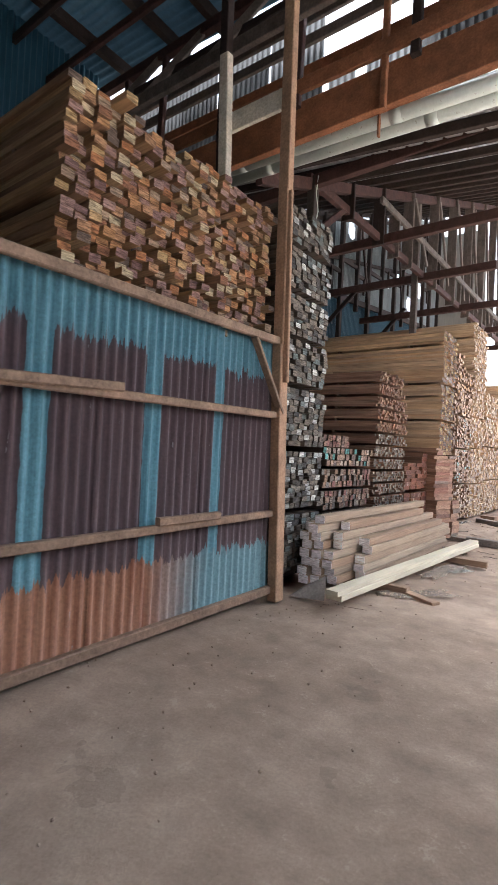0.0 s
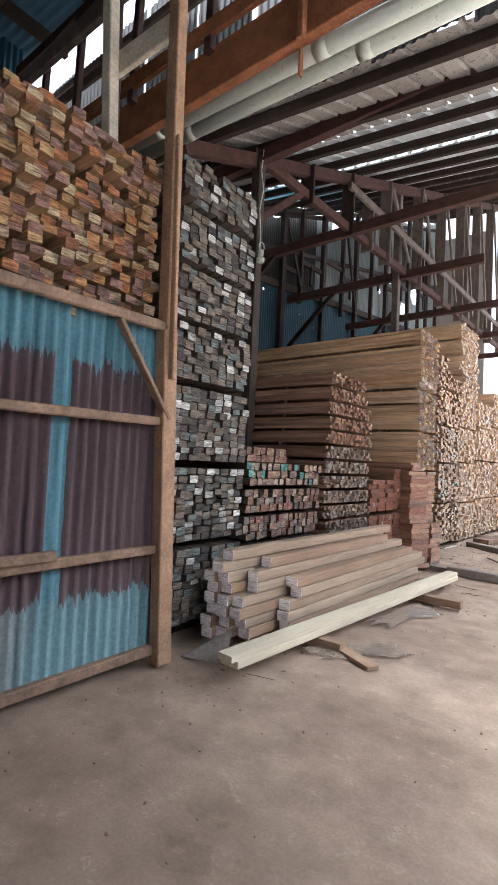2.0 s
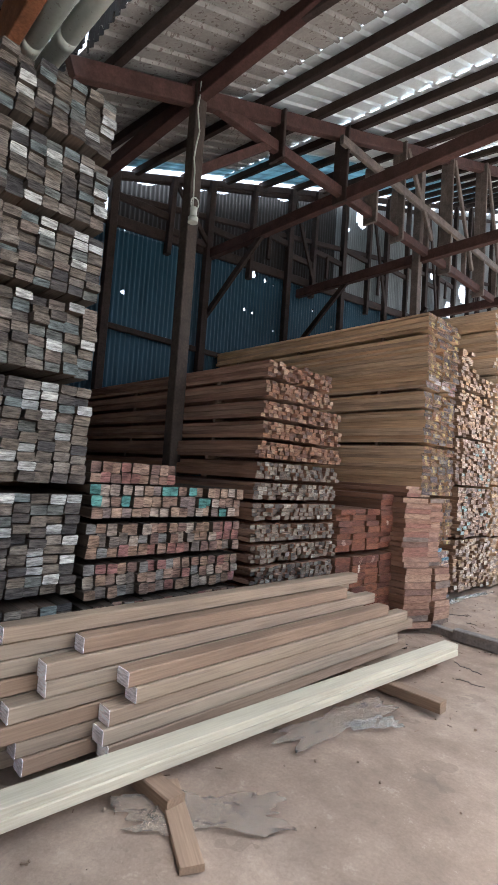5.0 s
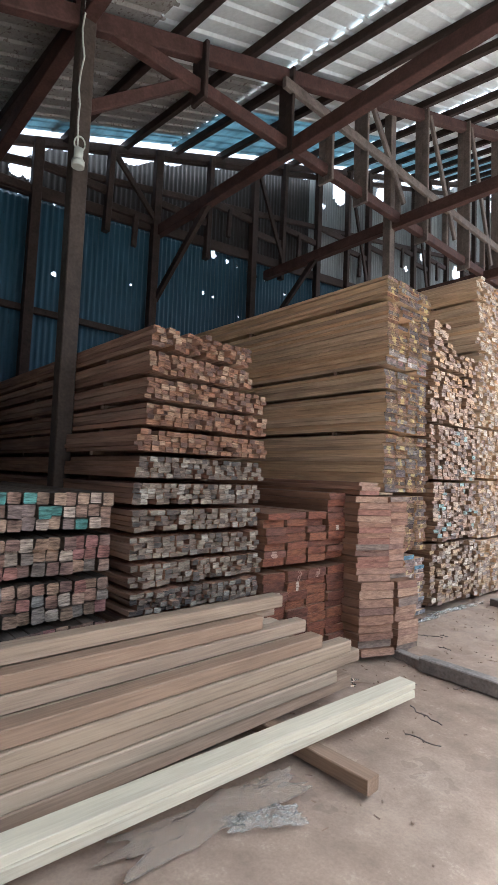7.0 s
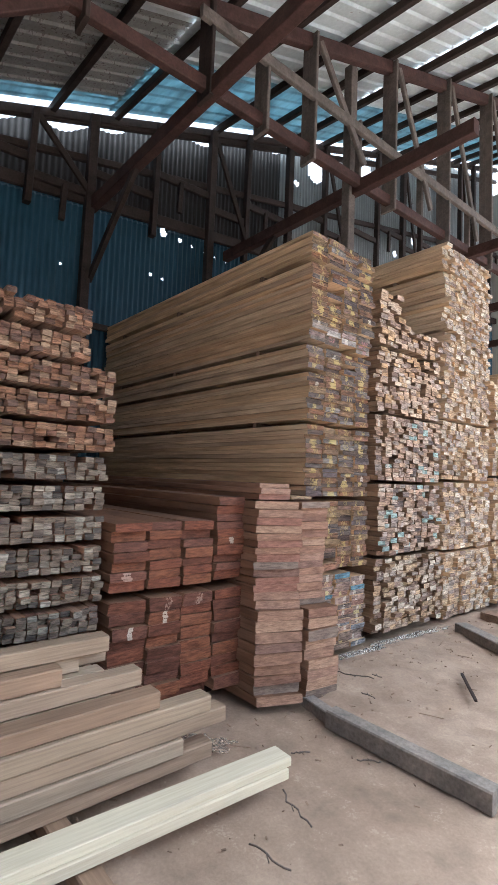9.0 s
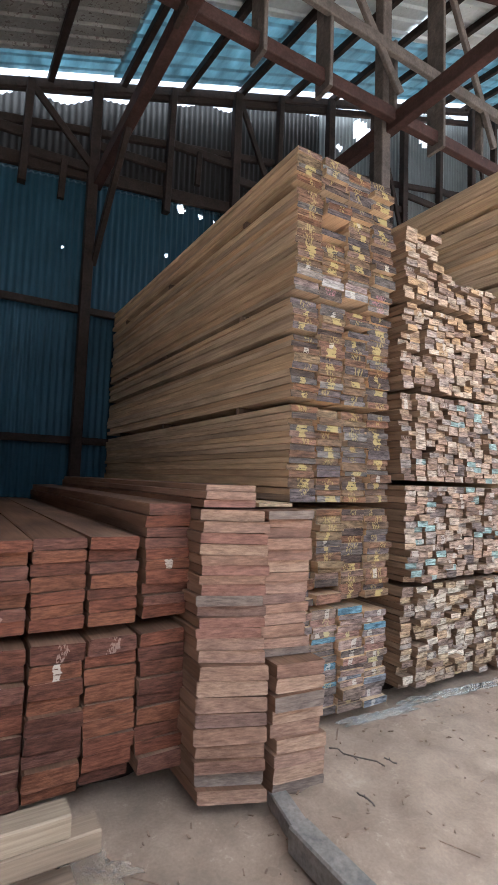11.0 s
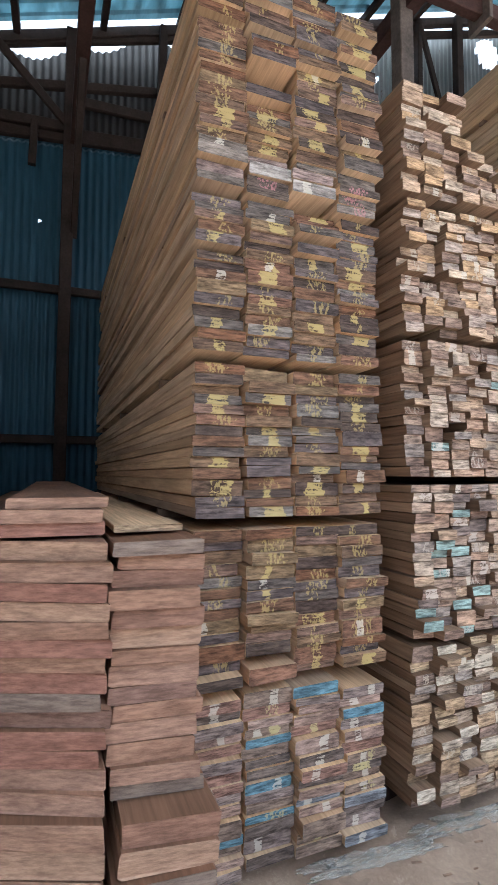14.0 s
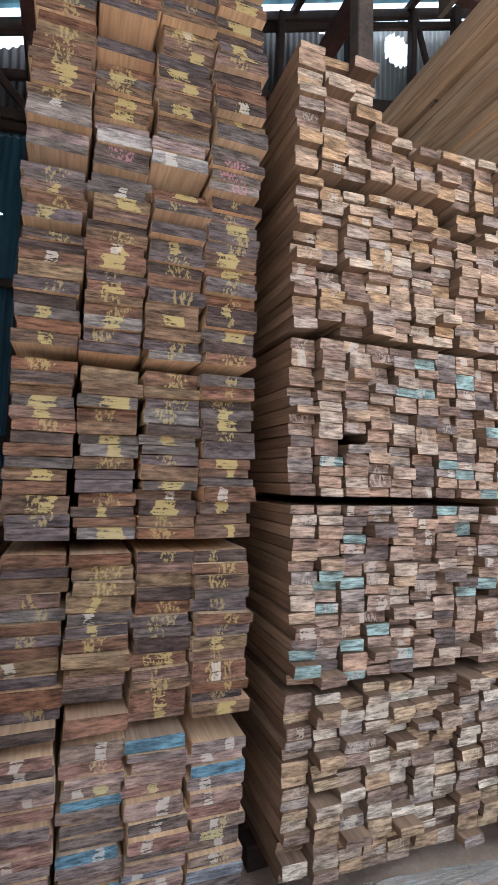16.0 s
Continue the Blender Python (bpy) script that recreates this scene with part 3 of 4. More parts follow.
def make_bay_frame():
    fr = thing("bay_frame", (-3, 3, 6.5), "dark rafters and beams of the neighbouring bay", "roof truss", kind="structure")
    for x in (-6.2, -5.15, -4.4, -3.3, -2.1, -0.9, 0.6, 2.4, 4.2):
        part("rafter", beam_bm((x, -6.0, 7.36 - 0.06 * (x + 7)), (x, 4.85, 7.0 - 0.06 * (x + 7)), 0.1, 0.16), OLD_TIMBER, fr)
    for y, z, w, h, mt in ((4.0, 5.72, 0.07, 0.16, FRAME_TIMBER), (4.5, 6.72, 0.1, 0.14, TRUSS_TIMBER), (3.2, 6.75, 0.06, 0.12, OLD_TIMBER), (4.3, 6.2, 0.05, 0.1, OLD_TIMBER), (4.62, 5.98, 0.05, 0.12, FRAME_TIMBER), (4.85, 6.45, 0.05, 0.09, FRAME_TIMBER), (3.7, 6.5, 0.06, 0.1, TRUSS_TIMBER), (4.75, 5.75, 0.05, 0.13, ORANGE_TIMBER)):
        part("bay_beam", beam_bm((-6.8, y, z), (5.0, y, z - 0.1), w, h), mt, fr)
    for x in (-6.0, -5.2, -4.1, -3.0, -1.7, -0.4):
        part("strut", beam_bm((x, 4.45, 5.1), (x, 4.5, 6.75), 0.07, 0.09), TRUSS_TIMBER if x < -2.5 else OLD_TIMBER, fr)
        part("strut_brace", beam_bm((x + 0.05, 4.05, 5.75), (x + 0.7, 4.5, 6.7), 0.05, 0.1), FRAME_TIMBER, fr)
    w = thing("clerestory", (-3, 5.0, 5.4), "patched dark sheet infill between the two roofs, with gaps", "wall", kind="structure")
    rr = random.Random(9)
    x = -6.9
    while x < 4.6:
        wd = rr.uniform(0.35, 0.9)
        z0, z1 = roof_z(x + wd / 2, 5.1) + rr.choice((-0.03, 0.0, 0.02, 0.04)), rr.choice((6.1, 6.6, 6.9, 7.0, 7.1))
        part("sheet", corrugated_bm((x, 5.09 + rr.uniform(0, 0.03), z0), (wd, 0, rr.uniform(-0.03, 0.03)), (rr.uniform(-0.04, 0.04), 0, z1 - z0), max(2, round(wd / 0.085)), 0.02, (0, 1, 0), 5), SHADE_SHEET, w)
        x += wd + (rr.uniform(0.03, 0.12) if rr.random() < 0.25 else -0.02)


make_bay_frame()


def make_valley():
    v = thing("valley_beam", (-3, 4.75, 4.9), "red-brown timber beam under the roof edge", "beam", kind="structure")
    part("beam", beam_bm((-6.8, 4.55, 4.98), (1.8, 4.55, 4.98), 0.1, 0.42), ORANGE_TIMBER, v)
    part("plank", beam_bm((-6.8, 4.44, 5.3), (1.8, 4.44, 5.3), 0.05, 0.16), ORANGE_TIMBER, v)
    part("hanger", beam_bm((-2.0, 4.45, 4.7), (-2.0, 4.45, 6.8), 0.06, 0.06), ORANGE_TIMBER, v)
    for k, (y, z, rad) in enumerate(((4.68, 4.79, 0.075), (4.845, 4.765, 0.075), (4.765, 4.905, 0.05))):
        p = thing("pvc_pipe", (-3, y, z), "long off-white pvc pipe slung under the roof edge", "pipe", "pipes under the roof edge")
        part("tube", tube_bm((-5.4, y, z + 0.13), (0.9, y, z - 0.155), rad, 18), PVC, p)
        for xc in (-3.9 + 0.3 * k, -1.95 + 0.3 * k, 0.3 * k):
            za = z + 0.13 - 0.0452 * (xc + 5.4)
            part("collar", tube_bm((xc - 0.06, y, za + 0.0027), (xc + 0.06, y, za - 0.0027), rad + 0.003, 18), PVC, p)
    for xs in (-2.1, 0.2):
        part("pipe_hanger", beam_bm((xs, 4.6, 4.55), (xs, 4.6, 5.35), 0.045, 0.02), ORANGE_TIMBER, v)


make_valley()

# ---- fence ----


def fence_sheet_mat():
    """Sea-blue paint left in broad bands over dark maroon primer, rust near the ground."""
    m, nt, b = mat("worn_blue_and_maroon_sheet")
    tc = nt.nodes.new("ShaderNodeTexCoord")
    vec = tc.outputs["Object"]
    sep = nt.nodes.new("ShaderNodeSeparateXYZ")
    nt.links.new(vec, sep.inputs[0])
    yy, zz = sep.outputs["Y"], sep.outputs["Z"]
    wob = noise_tex(nt, vec, 5.0, 4.0, 0.6)
    drip = noise_tex(nt, vec, 4.0, 4.0, 0.6, (1.0, 9.0, 0.3))
    fine = noise_tex(nt, vec, 40.0, 4.0, 0.65)
    w = math_node(nt, "MULTIPLY", math_node(nt, "SUBTRACT", wob, 0.5), 0.12)
    blue = ramp(nt, drip, [(0.3, (0.075, 0.165, 0.195)), (0.7, (0.17, 0.31, 0.35))])
    maroon = ramp(nt, drip, [(0.3, (0.062, 0.038, 0.04)), (0.7, (0.125, 0.08, 0.078))])
    rust = ramp(nt, drip, [(0.3, (0.21, 0.072, 0.035)), (0.7, (0.37, 0.185, 0.11))])
    # painted bands: the head of the sheets, and three upright stripes
    head = math_node(nt, "GREATER_THAN", math_node(nt, "ADD", zz, math_node(nt, "MULTIPLY", math_node(nt, "SUBTRACT", drip, 0.5), 0.35)), 2.02)
    bands = head
    for y0, y1 in ((1.40, 1.56), (2.27, 2.41), (2.97, 3.09)):
        s = math_node(nt, "MULTIPLY", math_node(nt, "GREATER_THAN", math_node(nt, "ADD", yy, math_node(nt, "MULTIPLY", w, 0.25)), y0), math_node(nt, "LESS_THAN", math_node(nt, "ADD", yy, math_node(nt, "MULTIPLY", w, 0.25)), y1))
        bands = math_node(nt, "MAXIMUM", bands, s)
    c = mix(nt, bands, maroon, blue)
    # foot of the sheets: bare rust to the south, faded blue to the north
    foot = math_node(nt, "LESS_THAN", math_node(nt, "ADD", zz, math_node(nt, "MULTIPLY", math_node(nt, "SUBTRACT", drip, 0.5), 0.3)), 0.55)
    shift = math_node(nt, "MULTIPLY", math_node(nt, "SUBTRACT", math_node(nt, "ADD", yy, math_node(nt, "MULTIPLY", w, 2.0)), 2.35), 1.6)
    cl = nt.nodes.new("ShaderNodeClamp")
    nt.links.new(shift, cl.inputs[0])
    footc = mix(nt, cl.outputs[0], rust, mix(nt, 0.35, blue, (0.2, 0.24, 0.22)))
    c = mix(nt, foot, c, footc)
    c = mix(nt, 1.0, c, ramp(nt, fine, [(0.3, (0.75, 0.75, 0.75)), (0.7, (1.15, 1.15, 1.15))]), "MULTIPLY")
    scr = math_node(nt, "GREATER_THAN", noise_tex(nt, vec, 6.0, 5.0, 0.7, (1.0, 6.0, 0.8)), 0.69)
    c = mix(nt, math_node(nt, "MULTIPLY", scr, 0.6), c, (0.34, 0.33, 0.33))
    nt.links.new(c, b.inputs["Base Color"])
    b.inputs["Roughness"].default_value = 0.48
    b.inputs["Specular IOR Level"].default_value = 0.4
    bump(nt, b, fine, 0.15, 0.004)
    return m


def make_fence():
    f = thing("sheet_fence", (-2.6, 2.5, 0), "corrugated blue and maroon metal fence on a timber frame", "fence")
    sheet = fence_sheet_mat()
    y = -2.0
    while y < 3.8:
        bm = corrugated_bm((-2.645, y, 0.06), (0, min(0.98, 3.84 - y), 0), (0, 0, 2.32), max(1, round(min(0.98, 3.84 - y) / 0.082)), 0.026, (1, 0, 0), 8)
        part("sheet", bm, sheet, f)
        y += 0.97
    for z, h in ((0.08, 0.07), (0.78, 0.06), (1.68, 0.06), (2.36, 0.07)):
        part("rail", beam_bm((-2.6, -2.0, z - 0.03), (-2.6, 3.82, z + 0.02), 0.055, h), RAIL_TIMBER, f)
    part("cleat", beam_bm((-2.565, 2.36, 0.845), (-2.565, 3.0, 0.845), 0.05, 0.06), RAIL_TIMBER, f)
    part("cleat", beam_bm((-2.565, 1.1, 1.69), (-2.565, 2.0, 1.73), 0.05, 0.06), RAIL_TIMBER, f)
    part("brace", beam_bm((-2.565, 3.35, 2.33), (-2.565, 3.8, 1.72), 0.03, 0.07, up=(1, 0, 0)), RAIL_TIMBER, f)
    p = thing("gate_post", (-2.58, 3.87, 0), "light brown squared timber gate post rising to the roof", "post")
    part("lower_length", beam_bm((-2.56, 3.85, 0), (-2.6, 3.79, 2.35), 0.125, 0.1), POST_TIMBER, p)
    part("upper_length", beam_bm((-2.6, 3.79, 2.35), (-2.62, 3.70, 7.0), 0.09, 0.11), POST_TIMBER, p)
    part("splice", beam_bm((-2.54, 3.79, 2.0), (-2.56, 3.745, 3.75), 0.035, 0.09), POST_TIMBER, p)
    w = thing("roof_post", (-3.3, 3.65, 0), "pale squared timber post standing behind the lumber", "post")
    part("shaft", beam_bm((-3.3, 3.7, 3.7), (-3.3, 3.62, 5.25), 0.09, 0.11), PALE_TIMBER, w)
    part("backing", beam_bm((-3.42, 3.78, 3.7), (-3.42, 3.72, 6.6), 0.1, 0.1), OLD_TIMBER, w)
    part("arm", beam_bm((-3.3, 3.72, 4.62), (-2.66, 3.76, 4.66), 0.05, 0.2), PALE_TIMBER, w)


make_fence()

# ---- lumber stacks ----
XF = -2.72
ORANGE_SIDE = lumber_side("orange_lumber_side", dim([(0.588, 0.35, 0.168), (0.504, 0.28, 0.14), (0.63, 0.42, 0.238), (0.462, 0.266, 0.154)], 0.62))
ORANGE_END = lumber_end("orange_lumber_end", dim([(0.444, 0.223, 0.093), (0.311, 0.142, 0.077), (0.479, 0.31, 0.141), (0.352, 0.248, 0.17), (0.404, 0.17, 0.066), (0.27, 0.153, 0.127), (0.487, 0.383, 0.24), (0.17, 0.118, 0.092), (0.396, 0.214, 0.11), (0.237, 0.133, 0.12), (0.33, 0.2, 0.17)], 0.78))
# Weathered sides, dimmed more to deepen the shade between boards.
DARK_SIDE = lumber_side("shade_dimmed_lumber_side", dim([(0.10, 0.075, 0.06), (0.15, 0.11, 0.085), (0.12, 0.10, 0.085)], 0.75))
GREY_END = lumber_end("greyed_lumber_end", dim([(0.18, 0.15, 0.12), (0.14, 0.12, 0.10), (0.24, 0.21, 0.18), (0.11, 0.095, 0.085), (0.20, 0.17, 0.14), (0.16, 0.17, 0.16), (0.6, 0.6, 0.57), (0.10, 0.09, 0.085), (0.08, 0.075, 0.075), (0.42, 0.43, 0.42), (0.22, 0.18, 0.15), (0.17, 0.2, 0.2)], 0.78))
MIXED_END = lumber_end("mixed_brown_lumber_end", dim([(0.20, 0.12, 0.09), (0.26, 0.17, 0.12), (0.16, 0.10, 0.085), (0.30, 0.20, 0.15), (0.22, 0.15, 0.12), (0.33, 0.27, 0.22), (0.21, 0.10, 0.085), (0.18, 0.15, 0.13), (0.24, 0.16, 0.11), (0.27, 0.13, 0.12), (0.2, 0.19, 0.18)], 0.85))
TEAL_END = lumber_end("teal_daubed_batten_end", [(0.20, 0.13, 0.10), (0.26, 0.18, 0.13), (0.08, 0.21, 0.195), (0.30, 0.24, 0.2), (0.17, 0.13, 0.12)])
RED_SIDE = lumber_side("reddish_lumber_side", dim([(0.338, 0.188, 0.125), (0.413, 0.25, 0.175), (0.375, 0.25, 0.188), (0.3, 0.175, 0.125)], 1.08))
LATH_TOP_END = lumber_end("red_brown_lath_end", dim([(0.229, 0.117, 0.07), (0.29, 0.168, 0.103), (0.176, 0.092, 0.064), (0.332, 0.22, 0.145), (0.14, 0.084, 0.065), (0.265, 0.134, 0.078)], 0.85))
LATH_LOW_END = lumber_end("grey_lath_end", dim([(0.16, 0.123, 0.099), (0.214, 0.172, 0.135), (0.111, 0.086, 0.074), (0.258, 0.221, 0.178), (0.086, 0.074, 0.067), (0.184, 0.147, 0.117), (0.295, 0.27, 0.234)], 0.9))
PLANK_SIDE = lumber_side("red_plank_side", dim([(0.34, 0.19, 0.12), (0.30, 0.16, 0.10), (0.38, 0.22, 0.15)], 0.75), 0.7, 0.7)
# Deep red hardwood, dimmed by 0.68 for shade from the pile and brown planks.
PLANK_END = lumber_end("shaded_red_plank_end", dim([(0.198, 0.067, 0.037), (0.15, 0.054, 0.032), (0.221, 0.082, 0.042), (0.127, 0.048, 0.031), (0.173, 0.072, 0.05)], 0.68), (0.38, 0.26, 0.21), 0.1, 0.03, 0.7, 0.022, 0.7, 0.7)
BROWN_END = lumber_end("brown_plank_end", [(0.225, 0.128, 0.088), (0.26, 0.155, 0.108), (0.19, 0.104, 0.074), (0.235, 0.14, 0.1), (0.165, 0.098, 0.078), (0.285, 0.18, 0.125), (0.165, 0.125, 0.105), (0.215, 0.105, 0.078), (0.25, 0.15, 0.11)], None, 0, 0.012, 0.75, 0.03, 0.93, 0.8)
HONEY_SIDE = lumber_side("honey_board_side", dim([(0.60, 0.42, 0.255), (0.50, 0.345, 0.21), (0.66, 0.475, 0.30), (0.44, 0.325, 0.235), (0.57, 0.37, 0.21), (0.53, 0.395, 0.27)], 1.1), 0.75, 0.62, 0.62)
YELLOW_END = lumber_end("yellow_marked_board_end", dim([(0.141, 0.088, 0.061), (0.181, 0.112, 0.068), (0.104, 0.073, 0.061), (0.167, 0.08, 0.044), (0.214, 0.144, 0.082), (0.126, 0.103, 0.095), (0.085, 0.058, 0.05), (0.186, 0.116, 0.09), (0.146, 0.112, 0.112), (0.171, 0.092, 0.056), (0.114, 0.088, 0.088), (0.088, 0.063, 0.053), (0.203, 0.105, 0.069), (0.19, 0.165, 0.155)], 0.95), (0.44, 0.335, 0.13), 0.66, 0.05, half=0.032)
LOW_END = lumber_end("blue_daubed_board_end", [(0.22, 0.16, 0.13), (0.28, 0.19, 0.16), (0.16, 0.125, 0.11), (0.12, 0.225, 0.30), (0.26, 0.15, 0.12), (0.22, 0.17, 0.16), (0.30, 0.21, 0.18), (0.19, 0.2, 0.23), (0.14, 0.11, 0.10)], (0.5, 0.42, 0.2), 0.12, 0.3)
PINK_END = lumber_end("pink_grey_board_end", dim([(0.30, 0.25, 0.225), (0.34, 0.25, 0.235), (0.2, 0.165, 0.145), (0.40, 0.36, 0.345), (0.15, 0.115, 0.10)], 0.8), (0.5, 0.22, 0.24), 0.15, 0.2)
HONEY_BATTEN = [(0.43, 0.30, 0.21), (0.37, 0.25, 0.17), (0.47, 0.36, 0.27), (0.31, 0.21, 0.16), (0.42, 0.27, 0.15), (0.36, 0.28, 0.24), (0.22, 0.15, 0.12)]
PINK_BATTEN = [(0.41, 0.295, 0.23), (0.32, 0.225, 0.175), (0.46, 0.36, 0.285), (0.25, 0.165, 0.13), (0.38, 0.25, 0.18), (0.31, 0.255, 0.23), (0.17, 0.13, 0.12), (0.42, 0.29, 0.2), (0.27, 0.37, 0.36)]
PALE_BATTEN = [(0.42, 0.34, 0.27), (0.32, 0.24, 0.185), (0.50, 0.43, 0.35), (0.24, 0.17, 0.14), (0.37, 0.255, 0.16), (0.29, 0.24, 0.215), (0.42, 0.31, 0.2)]
TAN_END = lumber_end("tan_batten_end", dim(PALE_BATTEN, 1.12), (0.5, 0.42, 0.33), 0.14, 0.06, half=0.025, dark=0.4, blotchy=0.5)
HONEY_BATTEN_END = lumber_end("honey_batten_end", dim(HONEY_BATTEN, 1.12), (0.5, 0.42, 0.33), 0.12, 0.05, half=0.025, dark=0.45, blotchy=0.5)
PINK_BATTEN_END = lumber_end("pinkish_batten_end", PINK_BATTEN, (0.5, 0.42, 0.36), 0.14, 0.06, half=0.025, dark=0.4, blotchy=0.5)
TAN_SIDE = lumber_side("tan_batten_side", [(0.27, 0.175, 0.115), (0.23, 0.145, 0.095), (0.30, 0.205, 0.14)])
FRESH_SIDE = lumber_side("fresh_sawn_timber", [(0.34, 0.265, 0.195), (0.30, 0.225, 0.165), (0.37, 0.30, 0.23), (0.27, 0.185, 0.13), (0.31, 0.215, 0.15)], 0.7, 0.72, 0.78)
FRESH_END = lumber_end("whitewashed_timber_end", [(0.80, 0.77, 0.83), (0.72, 0.69, 0.75), (0.85, 0.83, 0.87)], dark=0.86, blotchy=0.84)
PALE_SIDE = lumber_side("pale_planed_timber", [(0.53, 0.50, 0.40), (0.50, 0.465, 0.37)], 0.6, 0.9, 0.9)

# orange stack behind the fence
bundle("lumber_bundle", "dark tier of sawn lumber behind the metal fence", "orange lumber stack", 1.62, 3.78, 0.1, 2.2, XF - 0.14, 0.108, 0.07, ORANGE_SIDE, ORANGE_END, seed=11, joined=True)
for i, (z0, z1) in enumerate(((2.2, 2.58), (2.58, 2.96), (2.96, 3.32), (3.32, 3.62))):
    bundle("lumber_bundle", "tier of orange-brown sawn lumber with uneven ends", "orange lumber stack", 1.62, 3.80, z0, z1, XF - 0.06, 0.098, 0.056, ORANGE_SIDE, ORANGE_END, jx=0.05, jy=0.014, roll=2.0, seed=20 + i, sticker_h=0.02, missing=0.08)
# tall greyed stack
for i, (z0, z1) in enumerate(((0.1, 0.74), (0.74, 1.38), (1.38, 2.02), (2.02, 2.5), (2.5, 2.95), (2.95, 3.42), (3.42, 3.83))):
    bundle("lumber_bundle", "tier of greyed lumber with dark weathered ends", "grey lumber stack", 3.98 + 0.01 * (i % 2), 4.87, z0, z1, XF, 0.097, 0.06, DARK_SIDE, GREY_END, jx=0.02, roll=1.2, seed=40 + i, sticker_h=0.055)
# low stack of squared battens
for i in range(5):
    z = 0.2 + i * 0.25
    bundle("lumber_bundle", "low tier of squared brown battens", "low batten stack", 4.92, 6.18, z, z + 0.247, XF, 0.076, 0.07, DARK_SIDE, TEAL_END if i == 4 else MIXED_END, jx=0.02, seed=60 + i, sticker_h=0.032)
bundle("lumber_bundle", "short top tier of squared brown battens", "low batten stack", 4.92, 5.55, 1.45, 1.59, XF, 0.07, 0.066, DARK_SIDE, MIXED_END, jx=0.014, seed=66, stickers=False)
# lath stack of fourteen thin tiers
for i in range(14):
    z = 0.14 + i * 0.171
    y1 = 7.26 if i > 11 else 7.44 if i > 8 else 7.40
    bundle("lath_bundle", "thin tier of red-brown laths" if i > 8 else "thin tier of greyed laths", "lath stack", 6.32 + (0.07 if i > 9 else 0.0), y1, z, z + 0.167, XF, 0.056, 0.036, RED_SIDE, LATH_TOP_END if i > 8 else LATH_LOW_END, jx=0.025, roll=3.0, seed=80 + i, sticker_h=0.028, missing=0.04, stagger=0.01)
# red planks
bundle("plank_bundle", "lower tier of thick red hardwood planks", "red plank stack", 7.46, 8.46, 0.12, 0.82, XF + 0.02, 0.25, 0.075, PLANK_SIDE, PLANK_END, jx=0.02, seed=101)
bundle("plank_bundle", "upper tier of thick red hardwood planks", "red plank stack", 7.46, 8.21, 0.84, 1.29, XF + 0.0, 0.25, 0.062, PLANK_SIDE, PLANK_END, jx=0.02, seed=102)
bundle("plank_bundle", "taller column of thick red hardwood planks", "red plank stack", 8.215, 8.47, 0.84, 1.45, XF, 0.25, 0.06, PLANK_SIDE, PLANK_END, jx=0.02, seed=103)
# brown planks standing proud of the others
for i, (y0, y1, x, z0, z1) in enumerate(((8.44, 8.77, -2.45, 0.02, 0.68), (8.78, 9.07, -2.33, 0.02, 0.68), (8.45, 8.78, -2.51, 0.68, 1.43), (8.785, 9.065, -2.47, 0.68, 1.43))):
    bundle("plank_bundle", "column of wide brown planks standing proud of the stacks", "brown plank stack", y0, y1, z0, z1, x, 0.3, 0.068 if z0 < 0.1 else 0.053, skew=0.42 if i % 2 == 0 else 0.14, side=PLANK_SIDE, end=BROWN_END, jx=0.016, jy=0.014, roll=0.7, seed=110 + i, stickers=z0 < 0.1)
bundle("plank_bundle", "few brown planks laid on the brown plank stack", "brown plank stack", 8.46, 8.77, 1.435, 1.555, -2.56, 0.3, 0.042, PLANK_SIDE, BROWN_END, jx=0.03, jy=0.012, roll=0.5, seed=119, stickers=False, length=3.6)
bundle("plank_bundle", "thin splintered board laid on the brown plank stack", "brown plank stack", 8.8, 9.04, 1.435, 1.462, -2.58, 0.24, 0.024, HONEY_SIDE, TAN_END, jx=0.03, jy=0.012, roll=0.5, seed=121, stickers=False, length=3.2)
# tall stack of wide boards with paint-marked ends
for i, (z0, z1, e) in enumerate(((0.12, 0.80, LOW_END), (0.80, 1.415, YELLOW_END), (1.415, 2.045, YELLOW_END), (2.045, 2.71, YELLOW_END), (2.71, 2.92, PINK_END), (2.92, 3.41, YELLOW_END), (3.41, 3.68, YELLOW_END))):
    bundle("board_bundle", "tier of wide honey-coloured boards with paint-marked ends", "wide board stack", 9.09, 9.93, z0, z1, XF + (0.012 if i > 3 else 0), 0.205, 0.043, HONEY_SIDE, e, jx=0.018, jy=0.011, roll=1.0, seed=130 + i, stickers=i != 5, sticker_h=0.04, missing=0.02, stagger=0.012, thick=0.12)
# battens beside it
for i, (y1, z0, z1, e) in enumerate(((11.2, 0.16, 0.88, TAN_END), (11.2, 0.88, 1.58, PINK_BATTEN_END), (11.2, 1.58, 2.24, PINK_BATTEN_END), (11.2, 2.24, 2.89, HONEY_BATTEN_END), (11.2, 2.89, 3.16, HONEY_BATTEN_END), (10.44, 3.16, 3.45, HONEY_BATTEN_END))):
    bundle("batten_bundle", "tier of tan battens with pale uneven ends", "tan batten stack", 10.07, y1, z0, z1, XF, 0.112, 0.045, TAN_SIDE, e, jx=0.024, roll=1.1, jy=0.007, seed=150 + i, sticker_h=0.03, stickers=i < 5, missing=0.03, stagger=0.02, thick=0.15)
